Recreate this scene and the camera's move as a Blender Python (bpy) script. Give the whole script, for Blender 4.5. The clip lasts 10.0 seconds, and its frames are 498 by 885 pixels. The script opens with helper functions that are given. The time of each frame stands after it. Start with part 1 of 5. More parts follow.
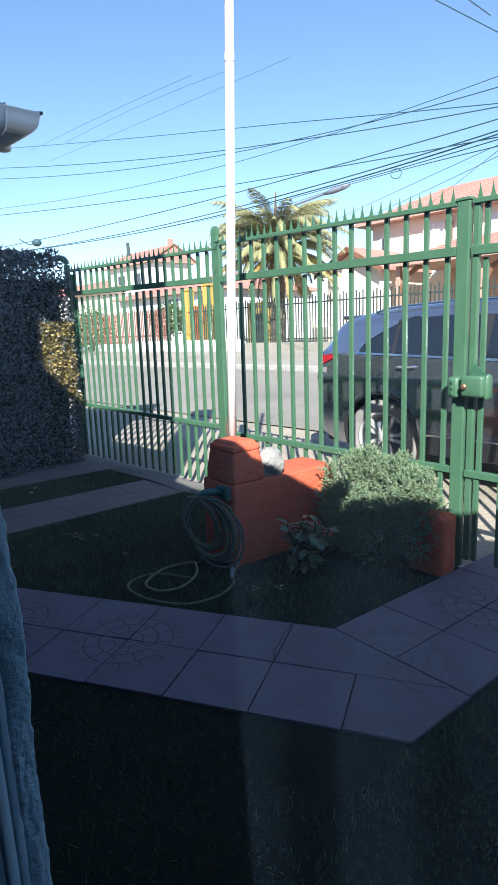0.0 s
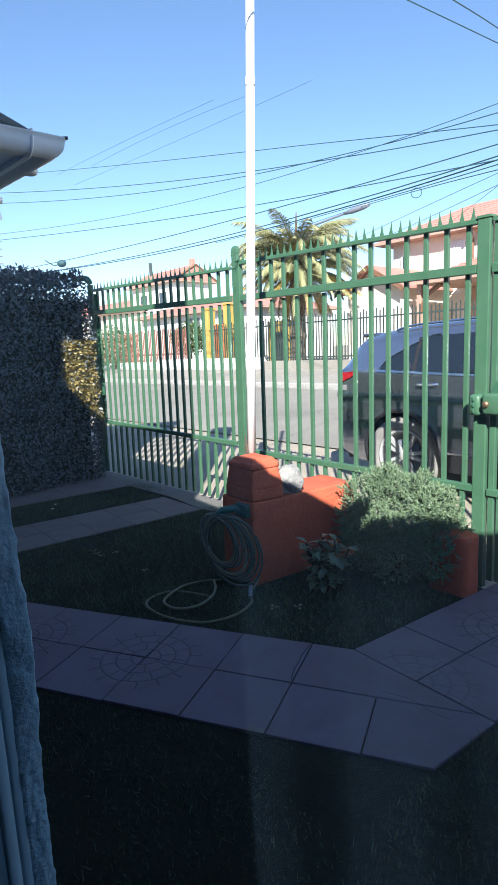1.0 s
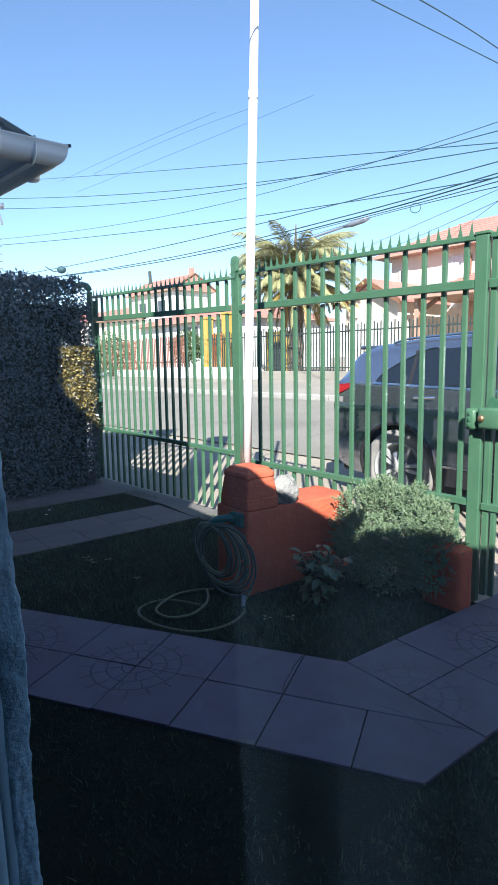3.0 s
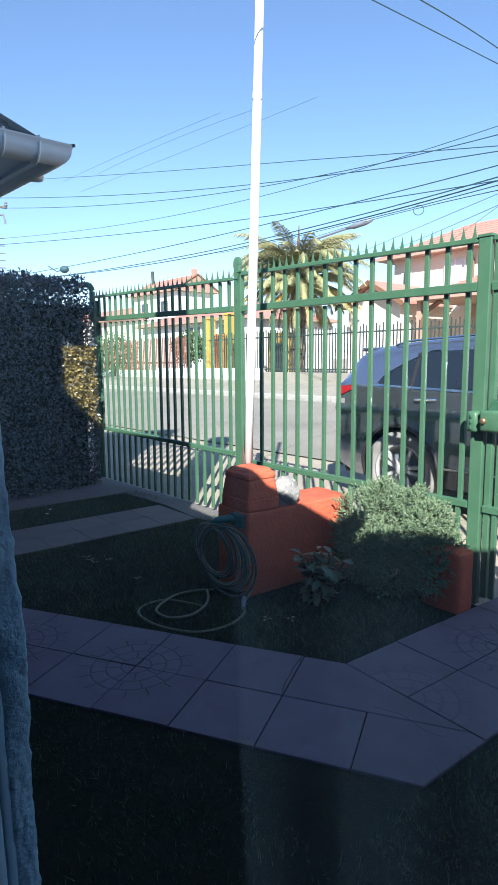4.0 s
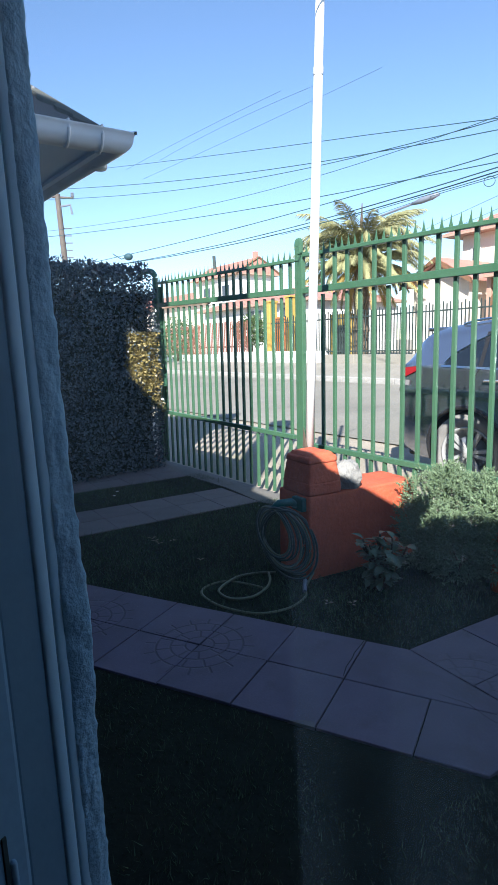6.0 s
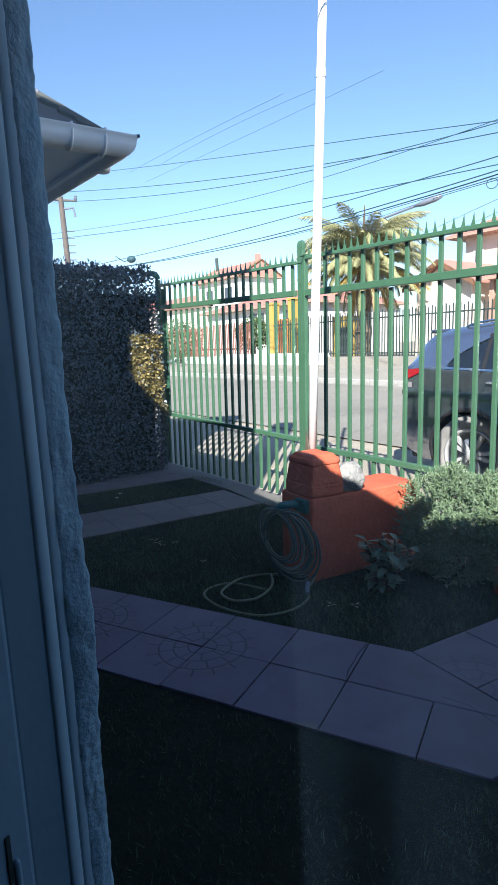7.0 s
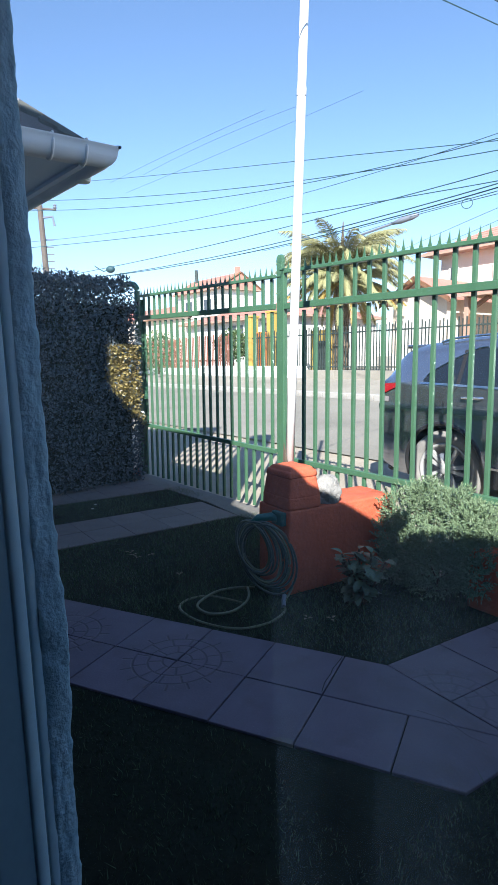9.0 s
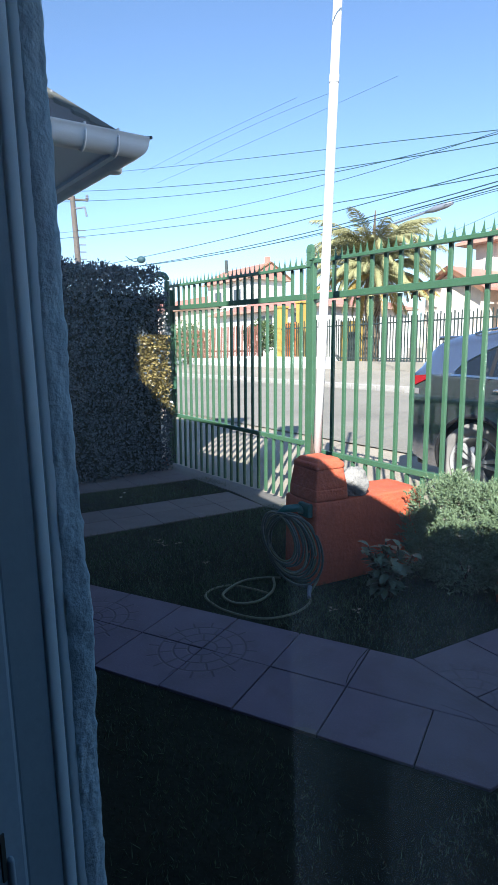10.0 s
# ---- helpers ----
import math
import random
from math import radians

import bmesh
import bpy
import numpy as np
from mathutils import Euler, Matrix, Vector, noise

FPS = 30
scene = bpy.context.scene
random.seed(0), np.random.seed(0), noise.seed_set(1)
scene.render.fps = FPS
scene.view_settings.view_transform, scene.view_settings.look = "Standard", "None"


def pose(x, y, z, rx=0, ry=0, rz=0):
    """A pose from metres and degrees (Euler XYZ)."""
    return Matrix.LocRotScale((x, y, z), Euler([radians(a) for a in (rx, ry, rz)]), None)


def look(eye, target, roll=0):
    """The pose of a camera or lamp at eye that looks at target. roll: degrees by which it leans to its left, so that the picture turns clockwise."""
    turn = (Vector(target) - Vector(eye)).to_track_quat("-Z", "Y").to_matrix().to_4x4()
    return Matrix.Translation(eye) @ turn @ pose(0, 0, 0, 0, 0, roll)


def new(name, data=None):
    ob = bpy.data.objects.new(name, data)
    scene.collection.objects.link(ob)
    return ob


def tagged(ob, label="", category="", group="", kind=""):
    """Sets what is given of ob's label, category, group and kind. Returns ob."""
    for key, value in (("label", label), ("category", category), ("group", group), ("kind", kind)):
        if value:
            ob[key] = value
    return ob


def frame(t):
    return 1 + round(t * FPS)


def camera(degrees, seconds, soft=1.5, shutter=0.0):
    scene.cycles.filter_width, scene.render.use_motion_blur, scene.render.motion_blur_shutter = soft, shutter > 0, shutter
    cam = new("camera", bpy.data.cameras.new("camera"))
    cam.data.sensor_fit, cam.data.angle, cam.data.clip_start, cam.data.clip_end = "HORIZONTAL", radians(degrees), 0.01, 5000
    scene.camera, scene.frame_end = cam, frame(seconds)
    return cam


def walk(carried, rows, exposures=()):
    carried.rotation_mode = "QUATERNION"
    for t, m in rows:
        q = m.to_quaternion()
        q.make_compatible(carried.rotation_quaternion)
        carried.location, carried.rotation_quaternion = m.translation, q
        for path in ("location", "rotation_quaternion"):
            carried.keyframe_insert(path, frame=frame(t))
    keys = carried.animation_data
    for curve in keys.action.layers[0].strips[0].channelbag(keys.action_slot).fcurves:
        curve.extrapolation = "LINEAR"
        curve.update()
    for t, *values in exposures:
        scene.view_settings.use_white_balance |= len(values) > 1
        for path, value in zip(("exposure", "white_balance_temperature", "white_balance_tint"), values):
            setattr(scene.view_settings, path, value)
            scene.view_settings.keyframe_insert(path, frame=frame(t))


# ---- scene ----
cam = camera(46.0, 10.0)
PATH = [
    (0, (1.5127, -2.3948, 1.5105), (0.8724, -0.5358, 1.1442), -2.00),
    (0.5, (1.5112, -2.3876, 1.5093), (0.8373, -0.5316, 1.1911), -2.09),
    (1, (1.5176, -2.3887, 1.5074), (0.8113, -0.5425, 1.2030), -2.10),
    (1.5, (1.5208, -2.3916, 1.5074), (0.8320, -0.5369, 1.2146), -1.85),
    (2, (1.5192, -2.3906, 1.5064), (0.8120, -0.5414, 1.2229), -1.34),
    (2.5, (1.5178, -2.3911, 1.5066), (0.8180, -0.5382, 1.2296), -1.13),
    (4, (1.5162, -2.3919, 1.5060), (0.8186, -0.5370, 1.2367), -0.45),
    (4.5, (1.5192, -2.3885, 1.5050), (0.7860, -0.5491, 1.2241), -0.63),
    (5, (1.5171, -2.3881, 1.5059), (0.7508, -0.5690, 1.1838), -0.54),
    (5.5, (1.5192, -2.3891, 1.5064), (0.6499, -0.6184, 1.1767), -1.34),
    (7, (1.5212, -2.3919, 1.5051), (0.6249, -0.6317, 1.1915), -1.54),
    (7.5, (1.5217, -2.3939, 1.5065), (0.6098, -0.6435, 1.1834), -1.50),
    (7.8, (1.5200, -2.3960, 1.5100), (0.5250, -0.6850, 1.2180), -2.40),
    (8, (1.5148, -2.3855, 1.5096), (0.5119, -0.7061, 1.0929), -2.65),
    (8.2, (1.5160, -2.3790, 1.5170), (0.6200, -0.6250, 1.1730), -0.60),
    (8.3, (1.5060, -2.3690, 1.5190), (0.6610, -0.5850, 1.1990), 0.00),
    (8.5, (1.5155, -2.3901, 1.5056), (0.6694, -0.5844, 1.3522), -0.09),
    (8.7, (1.5240, -2.3880, 1.5090), (0.7120, -0.5800, 1.2390), -0.10),
    (9, (1.5188, -2.3907, 1.5061), (0.6894, -0.5917, 1.2308), -0.60),
    (9.5, (1.5210, -2.3896, 1.5074), (0.6593, -0.6073, 1.2228), -0.58),
    (10, (1.5237, -2.3919, 1.5072), (0.6106, -0.6389, 1.2017), -0.31),
]
walk(cam, [(t, look(e, g, r)) for t, e, g, r in PATH], exposures=[(0.0, 1.37, 6030, 10), (8.1, 1.37, 6030, 10), (8.5, 1.53, 6030, 10), (8.9, 1.42, 6030, 10), (10.0, 1.40, 6030, 10)])

# ---- light ----
SUN = Vector((0.283, -0.96, 0.687)).normalized()
SUN_ELEV = math.asin(SUN.z)
world = bpy.data.worlds.new("sky")
scene.world = world
world.use_nodes = True
wn = world.node_tree.nodes
sky = wn.new("ShaderNodeTexSky")
sky.sky_type = "NISHITA"
sky.sun_disc = False
sky.sun_elevation = SUN_ELEV
sky.sun_rotation = math.atan2(SUN.x, SUN.y)
sky.air_density, sky.dust_density, sky.ozone_density = 1.0, 0.05, 3.0
world.node_tree.links.new(sky.outputs[0], wn["Background"].inputs[0])
wn["Background"].inputs[1].default_value = 0.09
sun = new("sun", bpy.data.lights.new("sun", "SUN"))
sun.data.energy, sun.data.angle, sun.data.color = 4.6, radians(0.5), (1.0, 0.95, 0.86)
sun.matrix_world = look(SUN * 30, (0, 0, 0))

# ---- materials ----


def material(name, col, rough=0.7, var=0.15, scale=6.0, fine=60.0, bump=0.2, dist=0.01, metal=0.0, spec=0.5, coat=0.0,
             stain=None, stain_scale=1.5, stain_amount=0.5, island=0.0, obrand=0.0):
    m = bpy.data.materials.new(name)
    m.use_nodes = True
    nt = m.node_tree
    n, l = nt.nodes, nt.links
    b = n["Principled BSDF"]
    b.inputs["Roughness"].default_value = rough
    b.inputs["Metallic"].default_value = metal
    b.inputs["Specular IOR Level"].default_value = spec
    b.inputs["Coat Weight"].default_value = coat
    tc = n.new("ShaderNodeTexCoord")

    def noise_tex(sc, det=4):
        t = n.new("ShaderNodeTexNoise")
        t.inputs["Scale"].default_value, t.inputs["Detail"].default_value = sc, det
        l.new(tc.outputs["Object"], t.inputs["Vector"])
        return t
    big, small = noise_tex(scale), noise_tex(fine, 6)
    add = n.new("ShaderNodeMath")
    add.operation = "ADD"
    l.new(big.outputs["Fac"], add.inputs[0])
    l.new(small.outputs["Fac"], add.inputs[1])
    fac = add.outputs[0]
    for amount, node in ((island, "ShaderNodeNewGeometry"), (obrand, "ShaderNodeObjectInfo")):
        if amount:
            g = n.new(node)
            src = g.outputs["Random Per Island"] if island and node.endswith("Geometry") else g.outputs["Random"]
            mul = n.new("ShaderNodeMath")
            mul.operation = "MULTIPLY_ADD"
            mul.inputs[1].default_value = amount
            l.new(src, mul.inputs[0])
            l.new(fac, mul.inputs[2])
            fac = mul.outputs[0]
    span = n.new("ShaderNodeMapRange")
    extra = (island + obrand)
    span.inputs["From Min"].default_value, span.inputs["From Max"].default_value = 0.6, 1.4 + extra
    span.inputs["To Min"].default_value, span.inputs["To Max"].default_value = 1 - var, 1 + var
    l.new(fac, span.inputs["Value"])
    hs = n.new("ShaderNodeHueSaturation")
    hs.inputs["Color"].default_value = (*col, 1)
    l.new(span.outputs[0], hs.inputs["Value"])
    out = hs.outputs["Color"]
    if stain:
        st = noise_tex(stain_scale, 8)
        ramp = n.new("ShaderNodeMapRange")
        ramp.inputs["From Min"].default_value, ramp.inputs["From Max"].default_value = 0.5, 0.68
        ramp.inputs["To Max"].default_value = stain_amount
        l.new(st.outputs["Fac"], ramp.inputs["Value"])
        mix = n.new("ShaderNodeMix")
        mix.data_type = "RGBA"
        l.new(ramp.outputs[0], mix.inputs[0])
        l.new(out, mix.inputs[6])
        mix.inputs[7].default_value = (*stain, 1)
        out = mix.outputs[2]
    l.new(out, b.inputs["Base Color"])
    if bump:
        bp = n.new("ShaderNodeBump")
        bp.inputs["Strength"].default_value, bp.inputs["Distance"].default_value = bump, dist
        l.new(fac, bp.inputs["Height"])
        l.new(bp.outputs[0], b.inputs["Normal"])
    return m


def math_node(m, op, a, b=None):
    n = m.node_tree.nodes.new("ShaderNodeMath")
    n.operation = op
    for i, v in enumerate((a, b)):
        if v is None:
            continue
        if isinstance(v, (int, float)):
            n.inputs[i].default_value = v
        else:
            m.node_tree.links.new(v, n.inputs[i])
    return n.outputs[0]


def rosette_material(name, col, depth):
    """Cement tile whose corner holds a quarter of a pressed rosette: rings and staggered spokes."""
    m = material(name, col, rough=0.75, var=0.22, scale=7, fine=90, bump=0.25, dist=0.004, stain=(0.09, 0.072, 0.08), stain_scale=5, stain_amount=0.45, obrand=0.5)
    n, l = m.node_tree.nodes, m.node_tree.links
    tc = n.new("ShaderNodeTexCoord")
    sep = n.new("ShaderNodeSeparateXYZ")
    l.new(tc.outputs["Object"], sep.inputs[0])
    x, y = sep.outputs[0], sep.outputs[1]
    r = math_node(m, "SQRT", math_node(m, "ADD", math_node(m, "MULTIPLY", x, x), math_node(m, "MULTIPLY", y, y)))
    ring = math_node(m, "FRACT", math_node(m, "DIVIDE", r, 0.075))
    ring_d = math_node(m, "MULTIPLY", math_node(m, "MINIMUM", ring, math_node(m, "SUBTRACT", 1.0, ring)), 0.075)
    idx = math_node(m, "FLOOR", math_node(m, "DIVIDE", r, 0.075))
    count = math_node(m, "ADD", 4.0, math_node(m, "MULTIPLY", idx, 4.0))
    ang = math_node(m, "DIVIDE", math_node(m, "ARCTAN2", y, x), 6.28319)
    sp = math_node(m, "FRACT", math_node(m, "ADD", math_node(m, "MULTIPLY", ang, count), math_node(m, "MULTIPLY", idx, 0.37)))
    spd = math_node(m, "MINIMUM", sp, math_node(m, "SUBTRACT", 1.0, sp))
    sp_d = math_node(m, "MULTIPLY", math_node(m, "DIVIDE", spd, count), math_node(m, "MULTIPLY", r, 6.28319))
    d = math_node(m, "MINIMUM", ring_d, sp_d)
    groove = n.new("ShaderNodeMapRange")
    groove.inputs["From Min"].default_value, groove.inputs["From Max"].default_value = 0.0020, 0.0085
    l.new(d, groove.inputs["Value"])
    inside = math_node(m, "LESS_THAN", r, 0.285)
    height = math_node(m, "SUBTRACT", 1.0, math_node(m, "MULTIPLY", inside, math_node(m, "SUBTRACT", 1.0, groove.outputs[0])))
    old = next(k for k in n if k.type == "BUMP")
    bp = n.new("ShaderNodeBump")
    bp.inputs["Strength"].default_value, bp.inputs["Distance"].default_value = depth, 0.006
    l.new(height, bp.inputs["Height"])
    l.new(old.outputs[0], bp.inputs["Normal"])
    b = n["Principled BSDF"]
    l.new(bp.outputs[0], b.inputs["Normal"])
    src = b.inputs["Base Color"].links[0].from_socket
    mix = n.new("ShaderNodeMix")
    mix.data_type = "RGBA"
    l.new(math_node(m, "MULTIPLY", math_node(m, "SUBTRACT", 1.0, height), 0.75 * depth), mix.inputs[0])
    l.new(src, mix.inputs[6])
    mix.inputs[7].default_value = (0.05, 0.045, 0.045, 1)
    l.new(mix.outputs[2], b.inputs["Base Color"])
    return m


# soil colour taken near black to carry the deep shade on the lawn
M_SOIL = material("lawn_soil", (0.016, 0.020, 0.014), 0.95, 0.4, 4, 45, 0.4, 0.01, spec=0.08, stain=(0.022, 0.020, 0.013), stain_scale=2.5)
M_GRASS = material("grass_blade", (0.075, 0.112, 0.062), 0.8, 0.5, 3, 30, 0, spec=0.1, island=0.8)
M_DIRT = material("street_dust", (0.36, 0.31, 0.24), 0.95, 0.25, 1.2, 40, 0.6, 0.02, stain=(0.2, 0.2, 0.12), stain_scale=0.8)
M_ASPHALT = material("asphalt", (0.235, 0.218, 0.180), 0.9, 0.3, 0.5, 25, 0.6, 0.01, stain=(0.29, 0.265, 0.23), stain_scale=0.35)
M_PAVE = material("pavement_concrete", (0.29, 0.265, 0.22), 0.9, 0.2, 1.0, 40, 0.4, 0.01, stain=(0.2, 0.185, 0.15), stain_scale=0.9)
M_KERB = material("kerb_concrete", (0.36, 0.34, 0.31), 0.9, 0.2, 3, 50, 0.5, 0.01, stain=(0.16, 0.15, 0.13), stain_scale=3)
# darker copy of the kerb concrete, for the strip under the gate
M_SILL = material("kerb_concrete_dark", (0.16, 0.15, 0.135), 0.9, 0.25, 3, 50, 0.5, 0.01, stain=(0.09, 0.085, 0.075), stain_scale=3)
M_TILE = material("cement_tile", (0.135, 0.109, 0.146), 0.75, 0.22, 7, 90, 0.3, 0.004, stain=(0.10, 0.08, 0.085), stain_scale=4, stain_amount=0.5, obrand=0.5)
M_TILE_ROSE = rosette_material("cement_tile_rosette", (0.130, 0.106, 0.145), 0.6)
M_TILE_WORN = rosette_material("cement_tile_worn_rosette", (0.137, 0.112, 0.146), 0.3)
M_TILE_OLD = material("weathered_tile", (0.15, 0.128, 0.128), 0.8, 0.22, 6, 80, 0.3, 0.004, stain=(0.11, 0.097, 0.09), stain_scale=4, stain_amount=0.5, obrand=0.5)
M_GREEN = material("green_enamel", (0.066, 0.15, 0.085), 0.38, 0.12, 9, 120, 0.12, 0.002, stain=(0.03, 0.11, 0.05), stain_scale=6, stain_amount=0.35)
M_GREEN_DK = material("green_enamel_worn", (0.045, 0.13, 0.075), 0.45, 0.18, 9, 120, 0.2, 0.002)
M_WHITE = material("white_pvc", (0.82, 0.81, 0.78), 0.35, 0.04, 5, 40, 0.05, 0.002)
M_GUTTER = material("white_gutter", (0.84, 0.84, 0.83), 0.35, 0.06, 5, 40, 0.06, 0.002, stain=(0.5, 0.48, 0.43), stain_scale=5, stain_amount=0.4)
M_SOFFIT = material("soffit_board", (0.62, 0.70, 0.80), 0.7, 0.08, 5, 60, 0.1, 0.003)
M_SHINGLE = material("grey_shingle", (0.15, 0.142, 0.134), 0.9, 0.25, 8, 90, 0.6, 0.006, stain=(0.08, 0.085, 0.06), stain_scale=4)
M_CAP = material("hip_cap_felt", (0.095, 0.10, 0.088), 0.85, 0.2, 8, 90, 0.4, 0.004)
M_STUCCO = material("window_stucco", (0.31, 0.475, 0.555), 0.85, 0.18, 30, 170, 0.8, 0.004, stain=(0.19, 0.31, 0.39), stain_scale=70, stain_amount=0.6)
M_PLASTER = material("painted_plaster", (0.55, 0.55, 0.53), 0.8, 0.06, 4, 50, 0.2, 0.003)
M_HOUSE = material("blue_house_stucco", (0.17, 0.235, 0.30), 0.9, 0.12, 3, 60, 0.5, 0.005, stain=(0.11, 0.15, 0.19), stain_scale=1.5, stain_amount=0.4)
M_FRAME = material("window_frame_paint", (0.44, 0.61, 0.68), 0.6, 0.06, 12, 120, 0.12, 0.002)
# frame paint darkened twice: shade of the casing and jamb put into colour
M_CASING = material("casing_paint_shaded", (0.21, 0.33, 0.405), 0.7, 0.08, 12, 120, 0.12, 0.002)
M_FRAME_DK = material("frame_paint_shaded", (0.155, 0.25, 0.305), 0.7, 0.08, 12, 120, 0.12, 0.002)
M_RED = material("red_masonry_paint", (0.56, 0.120, 0.055), 0.75, 0.14, 6, 34, 0.65, 0.012, stain=(0.33, 0.075, 0.04), stain_scale=5, stain_amount=0.4)
M_ROCK = material("pale_pumice", (0.31, 0.30, 0.28), 0.95, 0.25, 25, 120, 1.0, 0.01, stain=(0.3, 0.29, 0.27), stain_scale=30, stain_amount=0.6)
M_HOSE = material("hose_grey_green", (0.065, 0.078, 0.066), 0.36, 0.15, 6, 60, 0.1, 0.002)
M_HOSE_Y = material("hose_pale", (0.13, 0.14, 0.085), 0.5, 0.15, 6, 60, 0.1, 0.002)
M_TEAL = material("teal_plastic", (0.01, 0.10, 0.085), 0.4, 0.1, 5, 60, 0.05, 0.002)
M_LEAF_HEDGE = material("hedge_leaf", (0.105, 0.128, 0.140), 0.27, 0.5, 4, 30, 0, island=0.9)
# hedge leaf with warm sunlight put into its colour
M_LEAF_SUNLIT = material("hedge_leaf_sunlit", (0.27, 0.215, 0.075), 0.4, 0.35, 4, 30, 0, island=0.9)
M_TWIG = material("twig_bark", (0.11, 0.085, 0.06), 0.9, 0.3, 12, 80, 0.5, 0.005)
M_LEAF_BUSH = material("bush_leaf", (0.165, 0.235, 0.13), 0.5, 0.35, 4, 30, 0, island=0.8)
M_LEAF_PLANT = material("plant_leaf", (0.085, 0.125, 0.075), 0.42, 0.25, 5, 30, 0, island=0.5)
M_CAR = material("car_paint", (0.45, 0.465, 0.51), 0.20, 0.05, 2, 30, 0.0, metal=0.94, coat=0.4)
M_CARBLACK = material("car_trim_black", (0.018, 0.018, 0.02), 0.55, 0.1, 8, 90, 0.1, 0.002)
M_GLASS_DK = material("car_window_tint", (0.012, 0.017, 0.025), 0.05, 0.02, 2, 30, 0.0, spec=0.6)
M_BRASS = material("worn_brass", (0.42, 0.27, 0.15), 0.4, 0.2, 20, 90, 0.1, 0.001, metal=0.8)
M_CHROME = material("chrome", (0.75, 0.76, 0.78), 0.16, 0.03, 6, 60, 0.0, metal=1.0)
M_RUBBER = material("tyre_rubber", (0.22, 0.21, 0.195), 0.8, 0.2, 8, 90, 0.2, 0.003, stain=(0.30, 0.28, 0.25), stain_scale=6, stain_amount=0.7)
M_ALLOY = material("alloy_rim", (0.46, 0.46, 0.45), 0.35, 0.06, 8, 90, 0.03, 0.001, metal=0.25, stain=(0.35, 0.33, 0.3), stain_scale=9, stain_amount=0.4)
M_TAIL = material("tail_lamp_red", (0.36, 0.01, 0.018), 0.15, 0.1, 9, 60, 0.0, coat=0.8)
M_TAILW = material("tail_lamp_clear", (0.3, 0.28, 0.28), 0.15, 0.1, 9, 60, 0.0, coat=0.8)
M_CABLE = material("cable_black", (0.028, 0.075, 0.090), 0.6, 0.1, 6, 60, 0)
M_POLEWOOD = material("utility_pole_concrete", (0.13, 0.108, 0.092), 0.9, 0.2, 3, 40, 0.3, 0.01)
M_LAMPGREY = material("lamp_grey", (0.17, 0.19, 0.23), 0.5, 0.1, 5, 60, 0.05, 0.002)
M_CREAM = material("house_cream", (0.72, 0.63, 0.53), 0.85, 0.08, 0.8, 25, 0.25, 0.01, stain=(0.58, 0.49, 0.40), stain_scale=0.7, stain_amount=0.4)
M_HWHITE = material("house_white", (0.72, 0.70, 0.66), 0.85, 0.08, 0.8, 25, 0.25, 0.01, stain=(0.5, 0.47, 0.42), stain_scale=0.7, stain_amount=0.4)
M_ROOFPINK = material("pink_roof_tile", (0.47, 0.215, 0.165), 0.85, 0.18, 1.5, 30, 0.4, 0.01, stain=(0.40, 0.22, 0.175), stain_scale=1.2)
M_BROWN = material("brown_timber", (0.20, 0.10, 0.055), 0.7, 0.2, 3, 50, 0.3, 0.005)
M_EAVE = material("eave_board_paint", (0.42, 0.27, 0.20), 0.7, 0.15, 3, 50, 0.2, 0.005)
M_RUST = material("rust_red_panel", (0.26, 0.11, 0.075), 0.8, 0.2, 2, 40, 0.3, 0.005)
M_YELLOW = material("yellow_masonry", (0.44, 0.30, 0.07), 0.8, 0.1, 2, 40, 0.3, 0.008)
M_ORANGE = material("orange_panel", (0.70, 0.22, 0.05), 0.8, 0.1, 2, 40, 0.3, 0.008)
M_BARDK = material("dark_iron", (0.035, 0.05, 0.045), 0.6, 0.2, 6, 60, 0.1, 0.002)
M_PANE = material("house_window_glass", (0.06, 0.07, 0.085), 0.08, 0.05, 2, 20, 0.0, spec=0.6)
M_CURTAIN = material("pale_curtain", (0.6, 0.6, 0.62), 0.9, 0.1, 5, 40, 0.2, 0.01)
M_PALM = material("palm_leaf", (0.27, 0.265, 0.125), 0.8, 0.35, 1.5, 20, 0, island=0.9)
M_PALMDRY = material("palm_leaf_dry", (0.42, 0.31, 0.09), 0.6, 0.3, 1.5, 20, 0, island=0.8)
M_PALMTRUNK = material("palm_trunk_bark", (0.14, 0.105, 0.07), 0.9, 0.3, 4, 30, 0.8, 0.03)
M_FARGREEN = material("far_foliage", (0.07, 0.11, 0.035), 0.6, 0.4, 2, 20, 0, island=0.8)

# ---- building helpers ----


def thing(name, m=None, label="", category="", group="", kind=""):
    ob = new(name)
    if m is not None:
        ob.matrix_world = m
    return tagged(ob, label, category, group, kind)


def as_mesh(name, bm, mat, smooth=False):
    bmesh.ops.recalc_face_normals(bm, faces=bm.faces[:])
    me = bpy.data.meshes.new(name)
    for f in bm.faces:
        f.smooth = smooth
    bm.to_mesh(me)
    bm.free()
    me.materials.append(mat)
    return me


def part(name, bm, mat, parent=None, label="", smooth=False, at=None):
    me = bm if isinstance(bm, bpy.types.Mesh) else as_mesh(name, bm, mat, smooth)
    ob = new(name, me)
    if parent is not None:
        ob.parent = parent
    if at is not None:
        ob.matrix_local = at
    return tagged(ob, label)


